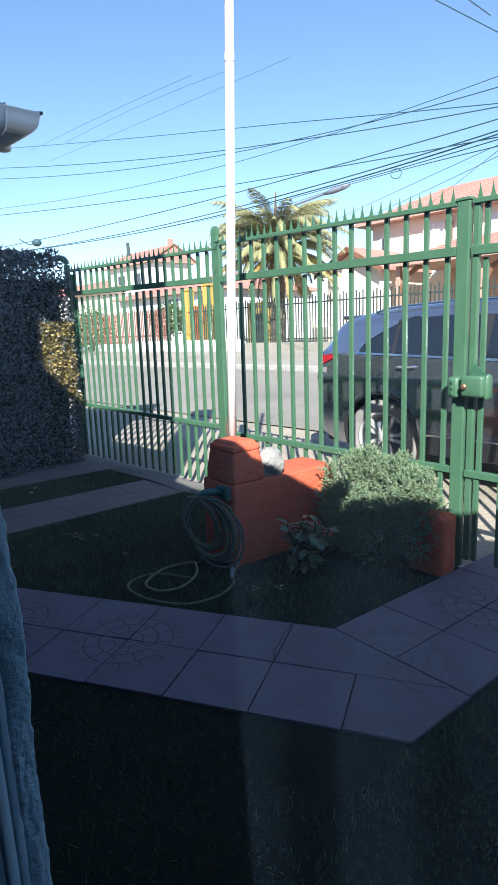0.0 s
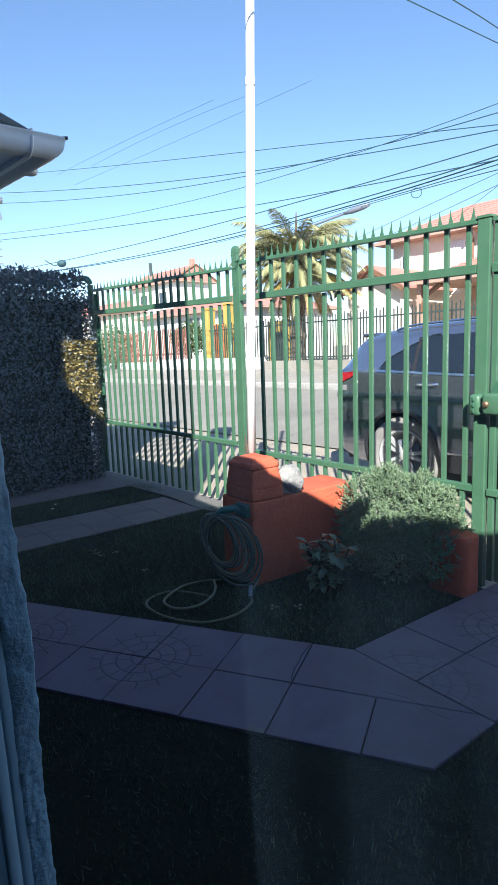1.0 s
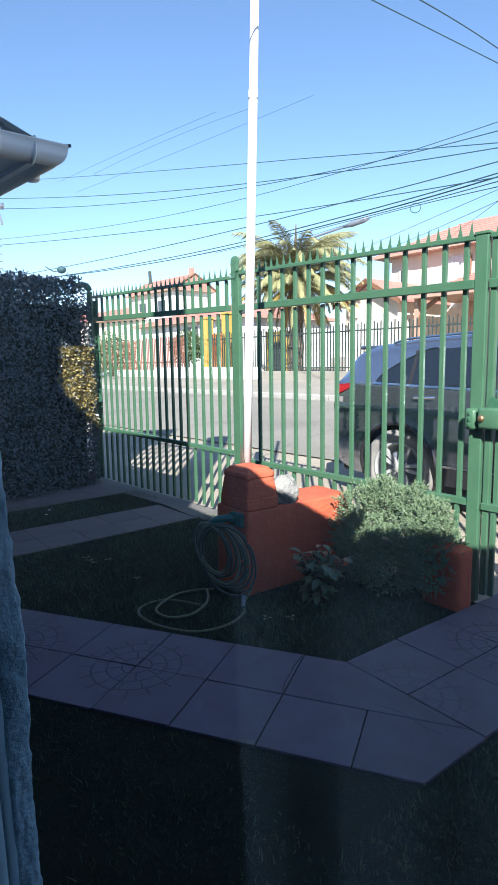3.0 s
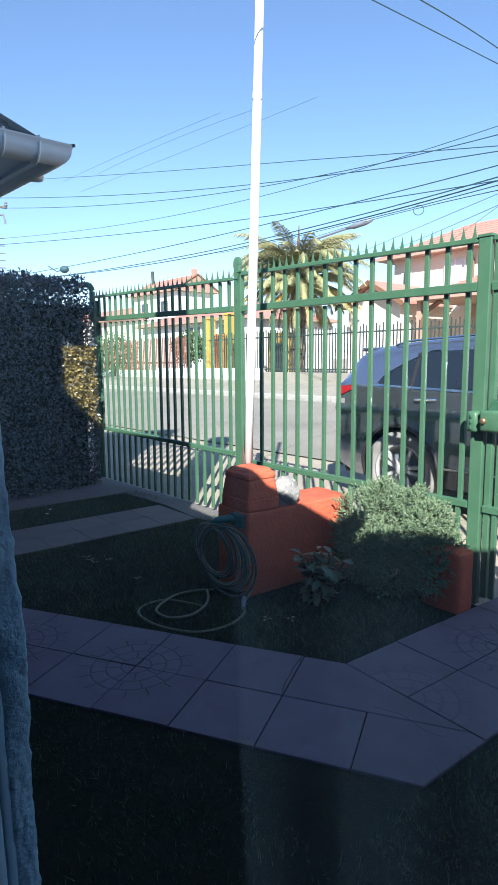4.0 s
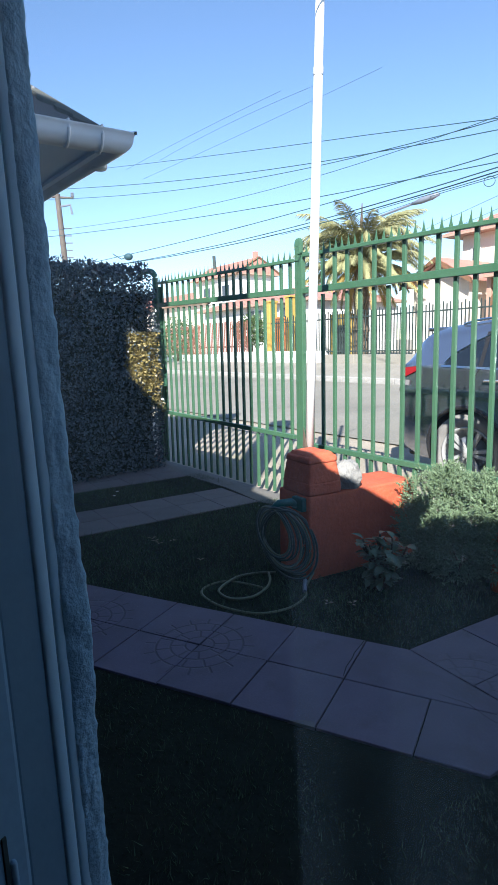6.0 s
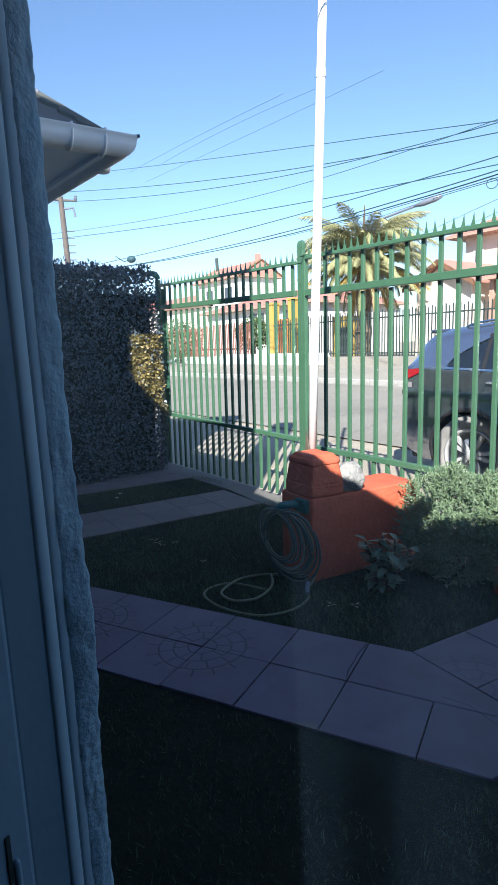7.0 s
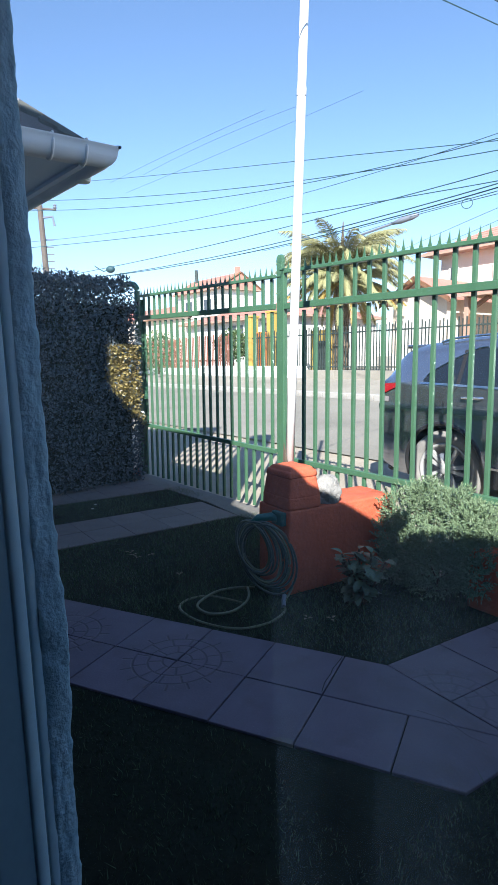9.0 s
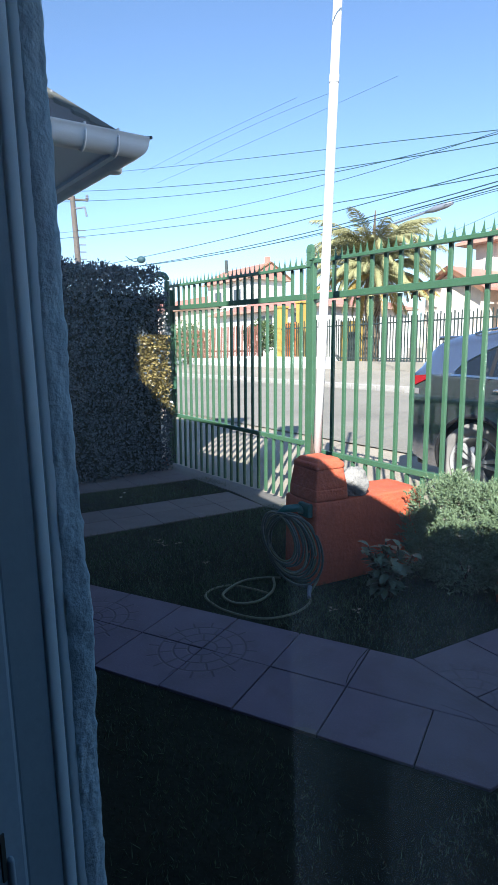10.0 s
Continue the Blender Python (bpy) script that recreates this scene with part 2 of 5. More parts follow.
def box(sx, sy, sz, c=(0, 0, 0), bevel=0.0, bm=None, m=None):
    """A box of that size whose base is centred at c."""
    own = bmesh.new()
    bmesh.ops.create_cube(own, size=1)
    bmesh.ops.transform(own, matrix=Matrix.Translation((c[0], c[1], c[2] + sz / 2)) @ Matrix.Diagonal((sx, sy, sz, 1)), verts=own.verts[:])
    if bevel:
        bmesh.ops.bevel(own, geom=own.edges[:], offset=bevel, segments=2, affect="EDGES", profile=0.5)
    if m is not None:
        bmesh.ops.transform(own, matrix=m, verts=own.verts[:])
    return merge(own, bm)


def merge(own, bm):
    if bm is None:
        return own
    me = bpy.data.meshes.new("t")
    own.to_mesh(me)
    own.free()
    bm.from_mesh(me)
    bpy.data.meshes.remove(me)
    return bm


def span(x0, x1, y0, y1, z0, z1, bevel=0.0, bm=None, m=None):
    return box(x1 - x0, y1 - y0, z1 - z0, ((x0 + x1) / 2, (y0 + y1) / 2, z0), bevel, bm, m)


def tube(pts, r, sides=8, bm=None, closed=False, radii=None):
    """A tube along points."""
    own = bmesh.new()
    pts = [Vector(p) for p in pts]
    rings = []
    for i, p in enumerate(pts):
        a, b = pts[max(i - 1, 0)], pts[min(i + 1, len(pts) - 1)]
        if closed:
            a, b = pts[i - 1], pts[(i + 1) % len(pts)]
        q = (b - a).to_track_quat("Z", "X")
        rr = radii[i] if radii else r
        rings.append([own.verts.new(p + q @ Vector((rr * math.cos(k * 2 * math.pi / sides), rr * math.sin(k * 2 * math.pi / sides), 0))) for k in range(sides)])
    pairs = list(zip(rings, rings[1:])) + ([(rings[-1], rings[0])] if closed else [])
    for a, b in pairs:
        for k in range(sides):
            own.faces.new((a[k], a[(k + 1) % sides], b[(k + 1) % sides], b[k]))
    if not closed:
        own.faces.new(rings[0][::-1])
        own.faces.new(rings[-1])
    return merge(own, bm)


def lathe(profile, seg=32, bm=None, caps=True):
    """A turned solid from (radius, height) pairs."""
    own = bmesh.new()
    rings = []
    for r, z in profile:
        rings.append([own.verts.new((max(r, 1e-4) * math.cos(k * 2 * math.pi / seg), max(r, 1e-4) * math.sin(k * 2 * math.pi / seg), z)) for k in range(seg)])
    for a, b in zip(rings, rings[1:]):
        for k in range(seg):
            own.faces.new((a[k], a[(k + 1) % seg], b[(k + 1) % seg], b[k]))
    if caps:
        own.faces.new(rings[0][::-1])
        own.faces.new(rings[-1])
    return merge(own, bm)


def prism(poly, z0, z1, bm=None, bevel=0.0):
    """A flat polygon in plan raised from z0 to z1."""
    own = bmesh.new()
    lo = [own.verts.new((x, y, z0)) for x, y in poly]
    hi = [own.verts.new((x, y, z1)) for x, y in poly]
    own.faces.new(lo[::-1])
    own.faces.new(hi)
    for i in range(len(poly)):
        j = (i + 1) % len(poly)
        own.faces.new((lo[i], lo[j], hi[j], hi[i]))
    if bevel:
        bmesh.ops.bevel(own, geom=own.edges[:], offset=bevel, segments=1, affect="EDGES")
    return merge(own, bm)


def solid(verts, faces, bm=None):
    own = bmesh.new()
    vs = [own.verts.new(v) for v in verts]
    for f in faces:
        own.faces.new([vs[i] for i in f])
    return merge(own, bm)


def mesh_from(name, verts, faces, mat, smooth=False):
    me = bpy.data.meshes.new(name)
    me.from_pydata(verts, [], faces)
    me.materials.append(mat)
    if smooth:
        me.polygons.foreach_set("use_smooth", [True] * len(me.polygons))
    me.update()
    return me


def leaf(verts, faces, p, along, up, length, width, fold=0.25):
    """One folded pointed leaf of four triangles."""
    side = along.cross(up).normalized() * width / 2
    nrm = side.cross(along).normalized()
    i = len(verts)
    mid = p + along * length * 0.45
    verts += [p, mid + side + nrm * width * fold, p + along * length, mid - side + nrm * width * fold, mid]
    faces += [(i, i + 1, i + 4), (i + 1, i + 2, i + 4), (i + 2, i + 3, i + 4), (i + 3, i, i + 4)]


def rough_block(x0, x1, y0, y1, z0, z1, cut=0.045, amp=0.004, taper=0.0, bevel=0.015):
    own = bmesh.new()
    span(x0, x1, y0, y1, z0, z1, bevel, bm=own)
    bmesh.ops.subdivide_edges(own, edges=[e for e in own.edges if e.calc_length() > cut], cuts=6, use_grid_fill=True)
    cx, cy = (x0 + x1) / 2, (y0 + y1) / 2
    for v in own.verts:
        n3 = noise.noise_vector(v.co * 9) * amp + noise.noise_vector(v.co * 30) * amp * 0.5
        f = 1 - taper * (v.co.z - z0) / (z1 - z0)
        v.co = Vector((cx + (v.co.x - cx) * f, cy + (v.co.y - cy) * f, v.co.z)) + n3
    return own


# street frame: u along the fence, v outwards from it
U, V = Vector((0.873, -0.487, 0)), Vector((0.487, 0.873, 0))
O = Vector((-0.5, 2.72, 0))
STREET = Matrix(((U.x, V.x, 0, O.x), (U.y, V.y, 0, O.y), (0, 0, 1, 0), (0, 0, 0, 1)))


def at(u, v, z=0.0):
    return STREET @ Vector((u, v, z))


def frame_at(u, v, z=0.0, turn=0.0):
    return STREET @ pose(u, v, z, 0, 0, turn)


PROFILE = ((-60, -0.03), (0.0, -0.03), (0.15, 0.0), (1.2, 0.10), (2.6, 0.14), (8.5, 0.42), (8.52, 0.42), (11, 0.86), (16, 1.05), (26, 1.3), (60, 2.0), (3000, 2.0))


def ground_z(v):
    for (a, za), (b, zb) in zip(PROFILE, PROFILE[1:]):
        if v <= b:
            return za + (zb - za) * (v - a) / (b - a)
    return PROFILE[-1][1]


# ---- ground ----
def strip_sheet(name, cuts, u0, u1, nu, lift, mat, label, category, bend=0.0):
    """A sheet along the street between the given distances, following the ground."""
    verts, faces = [], []
    us = [u0 + (u1 - u0) * i / nu for i in range(nu + 1)]
    for v in cuts:
        for u in us:
            verts.append(at(u, v, ground_z(v) + lift))
    w = nu + 1
    for j in range(len(cuts) - 1):
        for i in range(nu):
            faces.append((j * w + i, j * w + i + 1, (j + 1) * w + i + 1, (j + 1) * w + i))
    ob = new(name, mesh_from(name, verts, faces, mat))
    return tagged(ob, label, category, kind="structure")


strip_sheet("ground", [-2500, -60, -6, 0.0, 0.15, 1.2, 2.6, 5.5, 8.5, 11, 16, 26, 60, 2500], -2500, 2500, 100, -0.02, M_DIRT,
            "dusty pale earth that runs out to the horizon", "ground")
strip_sheet("road", [2.6, 4, 5.5, 7, 8.48], -90, 60, 60, 0.004, M_ASPHALT, "worn grey asphalt street with dusty edges", "road")
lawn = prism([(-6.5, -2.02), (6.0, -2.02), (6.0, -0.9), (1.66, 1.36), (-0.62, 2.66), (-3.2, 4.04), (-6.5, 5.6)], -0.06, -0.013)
tagged(part("lawn_ground", lawn, M_SOIL), "soil under thin lawn, coloured near black for the shade on it", "lawn", kind="structure")

# kerb and far pavement
far_pave = thing("pavement", frame_at(0, 0), "sun-bleached concrete pavement across the street", "pavement", kind="structure")
for i in range(24):
    u0 = -42 + i * 2.0
    verts = [(u0 + 0.01, 8.72, 0.545), (u0 + 1.99, 8.72, 0.545), (u0 + 1.99, 10.9, 0.87), (u0 + 0.01, 10.9, 0.87)]
    verts += [(x, y, z - 0.12) for x, y, z in verts]
    part("slab", solid(verts, [(0, 1, 2, 3), (0, 4, 5, 1), (1, 5, 6, 2), (2, 6, 7, 3), (3, 7, 4, 0)]), M_PAVE, far_pave)
kerb = thing("kerb", frame_at(0, 0), "grey concrete kerb stones along the far pavement", "kerb", kind="structure")
kerb_mesh = as_mesh("kerb_stone", box(0.98, 0.2, 0.22, (0, 0, 0), 0.02), M_KERB)
for i in range(48):
    part("kerb_stone", kerb_mesh, None, kerb, at=pose(-42 + i, 8.6, 0.36))

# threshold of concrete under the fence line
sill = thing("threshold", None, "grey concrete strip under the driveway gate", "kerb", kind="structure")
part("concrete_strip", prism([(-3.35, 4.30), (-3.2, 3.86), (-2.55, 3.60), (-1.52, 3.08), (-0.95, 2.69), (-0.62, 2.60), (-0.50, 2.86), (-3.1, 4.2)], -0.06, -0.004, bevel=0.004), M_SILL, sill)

# ---- paths ----
S = 0.385
tile_mesh = {}
for key, mat in (("plain", M_TILE), ("rose", M_TILE_ROSE), ("worn", M_TILE_WORN)):
    tile_mesh[key] = as_mesh("tile", span(0.003, S - 0.003, 0.003, S - 0.003, -0.05, 0.0, 0.003), mat)
tile_mesh["old"] = as_mesh("tile", span(0.002, 0.358, 0.002, 0.363, -0.05, 0.0, 0.0035), M_TILE_OLD)
rng = random.Random(5)


def tile(parent, kind, corner, turn):
    """A square tile with its local corner on that place; turn 0 to 3 picks the quadrant it fills."""
    part("tile", tile_mesh[kind], None, parent, at=pose(corner[0], corner[1], rng.uniform(-0.0015, 0.001), rng.uniform(-0.12, 0.12), rng.uniform(-0.12, 0.12), 90 * turn))


front_path = thing("garden_path", None, "purplish-grey cement tile path with pressed rosettes, in shade", "path", kind="structure")
for i in range(-12, 3):
    for row in (-1, 0):
        if (i, row) == (2, 0):
            continue
        left = (i % 2 == 1)
        cx = (i + 1) * S if left else i * S
        kind = "rose" if -3 < i < 1 else ("plain" if i > 0 else "worn")
        turn = {(False, 0): 0, (True, 0): 1, (True, -1): 2, (False, -1): 3}[(left, row)]
        tile(front_path, kind, (cx, 0), turn)
# the wedge where the path turns towards the street gate, cut from larger pieces
for poly in ([(3 * S + 0.003, -S + 0.002), (1.417, -S + 0.002), (1.634, -0.036), (1.58, -0.002), (3 * S + 0.003, -0.002)],
             [(2 * S + 0.003, 0.002), (1.574, 0.002), (0.987, 0.380), (2 * S + 0.003, 0.380)]):
    part("tile", prism(poly, -0.05, 0.0, bevel=0.003), M_TILE, front_path)
# hairline cracks and a chipped corner
part("crack", tube([(2 * S - 0.01, 0.37, 0.0), (2 * S - 0.015, 0.30, 0.0), (2 * S - 0.022, 0.24, 0.0), (2 * S - 0.016, 0.19, 0.0), (2 * S - 0.02, 0.1, 0.0), (2 * S - 0.008, 0.02, 0.0)], 0.002, 5), M_SOIL, front_path, "dark crack across a tile")
part("crack", tube([(1.18, 0.05, -0.0006), (1.30, 0.03, -0.0006), (1.40, -0.05, -0.0006), (1.47, -0.07, -0.0006)], 0.0012, 5), M_SOIL, front_path, "dark crack across a tile")
part("chip", prism([(2 * S - 0.115, -S - 0.002), (2 * S + 0.002, -S - 0.002), (2 * S - 0.012, -S + 0.03), (2 * S - 0.06, -S + 0.022)], -0.02, 0.002), M_TILE_OLD, front_path, "broken pale corner of a tile")
gate_path = thing("gate_path", pose(0.985, 0.385, 0, 0, 0, 57.2), "purplish-grey cement tile path leading to the street gate", "path", kind="structure")
for i in range(0, 4):
    for row in (-2, -1):
        kind = "rose" if i in (1, 2) else "worn"
        left = (i % 2 == 1)
        turn = {(False, -1): 0, (True, -1): 1, (True, -2): 2, (False, -2): 3}[(left, row)]
        tile(gate_path, kind, ((i + 1) * S if left else i * S, -S), turn)
for nm, org, turn, length, lab in (("driveway_strip", (-0.947, 2.686), -120.8, 9, "weathered tile wheel strip of the driveway beside the lawn"),
                                   ("driveway_strip", (-2.259, 3.462), -120.8, 9, "weathered tile wheel strip of the driveway beside the hedge")):
    ob = thing(nm, pose(org[0], org[1], -0.004, 0, 0, turn), lab, "path", group="driveway strips", kind="structure")
    for i in range(length):
        for row in (0, 1):
            tile(ob, "old", (i * 0.36 + 0.004, -0.73 + row * 0.365), 0)

# ---- the house that the camera looks out of ----
house = thing("house", None, "single-storey house with pale stucco walls and an eave", "house", kind="structure")
WALL_Y0, WALL_Y1 = -2.142, -2.06
GLARE = 0.045
wx0, wx1, wz0, wz1 = 1.202, 3.1, 0.62, 2.25
wall = span(-3.2, wx0 - 0.11, WALL_Y0, WALL_Y1, -0.05, 2.6)
# house carried on to x=10.6, out of view, to block light from that side
span(wx1, 10.6, WALL_Y0, WALL_Y1, -0.05, 2.6, bm=wall)
span(wx0 - 0.11, wx1, WALL_Y0, WALL_Y1, -0.05, wz0, bm=wall)
span(wx0 - 0.11, wx1, WALL_Y0, WALL_Y1, wz1, 2.6, bm=wall)
part("wall_north", wall, M_HOUSE, house)
room = span(-3.2, 10.6, -6.2, -6.05, -0.05, 2.6)
span(-3.35, -3.2, -6.2, WALL_Y1, -0.05, 2.6, bm=room)
span(10.6, 10.75, -6.2, WALL_Y1, -0.05, 2.6, bm=room)
part("wall_south", room, M_PLASTER, house)
part("floor", span(-3.2, 10.6, -6.05, WALL_Y0, -0.05, 0.05), M_BROWN, house)
part("ceiling", span(-3.2, 10.6, -6.05, WALL_Y0, 2.6, 2.66), M_PLASTER, house)
HIPF = [(0, 1, 5, 4), (1, 2, 5), (2, 3, 4, 5), (3, 0, 4), (0, 3, 2, 1)]
roof = solid([(-3.9, -1.62, 2.68), (1.8, -1.62, 2.68), (1.8, -6.7, 2.68), (-3.9, -6.7, 2.68), (-1.6, -4.15, 3.75), (1.8, -4.15, 3.75)], HIPF)
part("roof", roof, M_SHINGLE, house)
roof = solid([(1.8, -1.90, 2.68), (11.2, -1.90, 2.68), (11.2, -6.7, 2.68), (1.8, -6.7, 2.68), (1.8, -4.15, 3.74), (8.9, -4.15, 3.74)], HIPF)
part("roof", roof, M_SHINGLE, house)
# unseen gable, its outline set by the shadow edge it throws on the garden
part("front_gable", solid([(1.28, -1.62, 2.62), (-0.95, -1.62, 4.08), (-3.0, -1.62, 2.66), (1.28, -4.15, 2.62), (-0.95, -4.15, 4.08), (-3.0, -4.15, 2.66)], [(0, 1, 2), (5, 4, 3), (0, 3, 4, 1), (1, 4, 5, 2), (0, 2, 5, 3)]), M_SHINGLE, house)
part("eave_gutter", span(-3.9, 1.8, -1.66, -1.6, 2.60, 2.72, 0.02), M_GUTTER, house)
part("eave_gutter", span(1.8, 11.2, -1.94, -1.88, 2.60, 2.72, 0.02), M_GUTTER, house)

# unseen walls, added to stop light bouncing in from the sunlit ground
shade_wall = thing("shade_wall", None, "unseen plain wall added to keep side light off the garden", "wall", kind="structure")
part("wall_east", span(4.6, 4.75, -2.05, -0.10, -0.05, 2.3), M_HOUSE, shade_wall)
part("wall_street", prism([(3.30, 0.56), (4.72, -0.23), (4.79, -0.10), (3.37, 0.69)], -0.05, 2.3), M_HOUSE, shade_wall)

# window reveal: rough stucco edge, two rounded frame ridges, flat inner jamb
win = thing("window_1", pose(wx0 + 0.031, 0, 0, 0, -1.7, 0), "window opening with rough stucco edge and painted frame", "window", kind="structure")
verts, faces = [], []
NZ, NY = 260, 16
for j in range(NZ + 1):
    z = wz0 + (wz1 - wz0) * j / NZ
    for i in range(NY + 1):
        f = i / NY
        y = -2.072 + 0.024 * f
        bulge = 0.003 * math.sin(f * math.pi) ** 0.5
        rough_x = 0.0022 * noise.noise((y * 60, z * 28, 1.0)) + 0.0015 * noise.noise((y * 150, z * 90, 4.0)) + 0.0008 * noise.noise((0, z * 9, 9.0))
        verts.append((bulge + rough_x - 0.002 + 0.007 * math.exp(-((z - 1.295) / 0.075) ** 2) * f, y + (0.0014 * noise.noise((z * 45, 0, 2.0)) + 0.0020 * noise.noise((z * 130, 3, 2.0)) if i > NY - 3 else 0), z))
    # return on to the outer face
    verts.append((-0.03, -2.05 + 0.003 * noise.noise((z * 40, 5, 2.0)), z))
    verts.append((-0.30, -2.052, z))
w = NY + 3
for j in range(NZ):
    for i in range(w - 1):
        faces.append((j * w + i, j * w + i + 1, (j + 1) * w + i + 1, (j + 1) * w + i))
part("stucco_edge", mesh_from("stucco_edge", verts, faces, M_STUCCO, True), None, win, "rough grey stucco edge")
for k, y in enumerate((-2.0730, -2.0860)):
    own = bmesh.new()
    ring = [(-0.0035 + 0.0020 * math.sin(a), y + 0.0056 * math.cos(a)) for a in [math.pi * q / 8 for q in range(9)]]
    ring += [(-0.03, y - 0.0056), (-0.03, y + 0.0056)]
    lo = [own.verts.new((x, yy, wz0)) for x, yy in ring]
    hi = [own.verts.new((x, yy, wz1)) for x, yy in ring]
    for i in range(len(ring)):
        j = (i + 1) % len(ring)
        own.faces.new((lo[i], lo[j], hi[j], hi[i]))
    part("frame_ridge", own, M_FRAME, win, "rounded painted frame moulding", smooth=True)
# fillet and jamb take the darkened paint for the shade inside the reveal
part("frame_fillet", span(-0.03, -0.0040, -2.0805, -2.0785, wz0, wz1), M_FRAME_DK, win, "narrow strip darkened as the shaded gap between the mouldings")
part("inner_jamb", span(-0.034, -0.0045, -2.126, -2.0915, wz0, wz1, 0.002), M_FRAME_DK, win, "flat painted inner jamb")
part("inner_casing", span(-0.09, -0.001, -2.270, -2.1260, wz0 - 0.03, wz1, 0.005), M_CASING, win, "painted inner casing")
latch = part("window_latch", rough_block(-0.006, 0.003, -2.1460, -2.1405, 1.105, 1.150, cut=0.02, amp=0.001, bevel=0.0025), M_CASING, win, "pale rounded latch", smooth=True)
part("latch_slot", span(-0.004, 0.0005, -2.1500, -2.1460, 1.135, 1.172, 0.0005), M_BARDK, latch, "dark slot beside the latch")
part("window_sill", span(-0.02, wx1 - wx0, -2.18, -2.02, wz0 - 0.05, wz0, 0.006), M_FRAME, win)

# pane: clear glass; mixed-in haze grows upward and by the frame, reflection bands low down
M_VEIL = bpy.data.materials.new("hazy_pane")
M_VEIL.use_nodes = True
fn, fl = M_VEIL.node_tree.nodes, M_VEIL.node_tree.links
fn.remove(fn["Principled BSDF"])
clear, veil, blend = fn.new("ShaderNodeBsdfTransparent"), fn.new("ShaderNodeBsdfTranslucent"), fn.new("ShaderNodeMixShader")
veil.inputs["Color"].default_value = (0.72, 0.82, 0.86, 1)
fl.new(clear.outputs[0], blend.inputs[1])
fl.new(veil.outputs[0], blend.inputs[2])
fl.new(blend.outputs[0], fn["Material Output"].inputs["Surface"])
ftc, fsep = fn.new("ShaderNodeTexCoord"), fn.new("ShaderNodeSeparateXYZ")
fl.new(ftc.outputs["Object"], fsep.inputs[0])


def ramp(value, a, b, lo, hi):
    n = fn.new("ShaderNodeMapRange")
    n.interpolation_type = "SMOOTHSTEP"
    for k, v in (("From Min", a), ("From Max", b), ("To Min", lo), ("To Max", hi)):
        n.inputs[k].default_value = v
    fl.new(value, n.inputs["Value"])
    return n.outputs[0]


fx, fz = fsep.outputs[0], fsep.outputs[2]
band = math_node(M_VEIL, "MULTIPLY", ramp(fx, 0.203, 0.208, 0.0, 0.85), ramp(fx, 0.226, 0.240, 1.0, 0.45))
glare_bands = math_node(M_VEIL, "ADD", band, math_node(M_VEIL, "MULTIPLY", ramp(fx, 0.260, 0.266, 0.0, 0.5), ramp(fx, 0.300, 0.312, 1.0, 0.45)))
low_down = ramp(fz, 1.30, 1.55, 1.0, 0.0)
streak = fn.new("ShaderNodeTexNoise")
stretch = fn.new("ShaderNodeMapping")
stretch.inputs["Scale"].default_value = (45, 1, 2.2)
fl.new(ftc.outputs["Object"], stretch.inputs["Vector"])
fl.new(stretch.outputs[0], streak.inputs["Vector"])
streak.inputs["Scale"].default_value = 1.0
glare = math_node(M_VEIL, "MULTIPLY", math_node(M_VEIL, "MULTIPLY", glare_bands, low_down), ramp(streak.outputs["Fac"], 0.3, 0.7, 0.6, 1.3))
# veiling haze by height and nearness to the frame, plus the low glare
fl.new(math_node(M_VEIL, "ADD", math_node(M_VEIL, "ADD", ramp(fz, 1.27, 1.46, 0.003, 0.026), math_node(M_VEIL, "MULTIPLY", ramp(fx, 0.02, 0.16, 0.060, 0.0), ramp(fz, 1.28, 1.58, 0.0, 1.0))), math_node(M_VEIL, "MULTIPLY", glare, GLARE)), blend.inputs[0])
pane = part("pane", solid([(-0.004, -2.101, wz0), (wx1 - wx0, -2.101, wz0), (wx1 - wx0, -2.101, wz1), (-0.004, -2.101, wz1)], [(0, 1, 2, 3)]), M_VEIL, win, "clear glass with haze and reflection bands mixed into it")
pane.visible_shadow = False

# wing of the house with eave gutter
TIP = Vector((-0.55, 0.40, 2.69))
GD = math.degrees(math.atan2(-0.867, -0.498))
wing = thing("house_wing", pose(TIP.x - 0.165, TIP.y - 0.02, -0.063, 0, 0, GD), "house wing with grey shingle roof and white gutter", "house", kind="structure")
# local x runs back along the gutter, local y runs to the street-side eave's inner side (right of x is -y)
LW, DW = 4.2, 5.0
SKEW = Matrix(((1, -0.084, 0, 0), (0, 1, 0, 0), (0, 0, 1, 0), (0, 0, 0, 1)))
part("wing_wall", span(0.62, LW, -DW, -0.50, -0.05, 2.69, m=SKEW), M_HOUSE, wing)
part("soffit", span(0.05, LW, -DW, -0.05, 2.67, 2.69, m=SKEW), M_SOFFIT, wing, "pale grey soffit boards")
part("fascia", span(0.03, LW, -0.06, -0.02, 2.665, 2.74, 0.004), M_GUTTER, wing, "white fascia board")
part("fascia", span(0.02, 0.06, -DW, -0.02, 2.65, 2.74, 0.004, m=SKEW), M_SOFFIT, wing, "pale fascia board")
# half-round gutter along the long eave
own = bmesh.new()
prof = [(0.055 + 0.062 * math.cos(a), 2.715 + 0.075 * math.sin(a)) for a in [math.pi + math.pi * q / 14 for q in range(15)]]
prof = [(-0.012, 2.735)] + prof + [(0.125, 2.735), (0.13, 2.742), (0.118, 2.747), (0.112, 2.72)]
prof += [(0.055 + 0.055 * math.cos(a), 2.718 + 0.068 * math.sin(a)) for a in [2 * math.pi - math.pi * q / 14 for q in range(15)]]
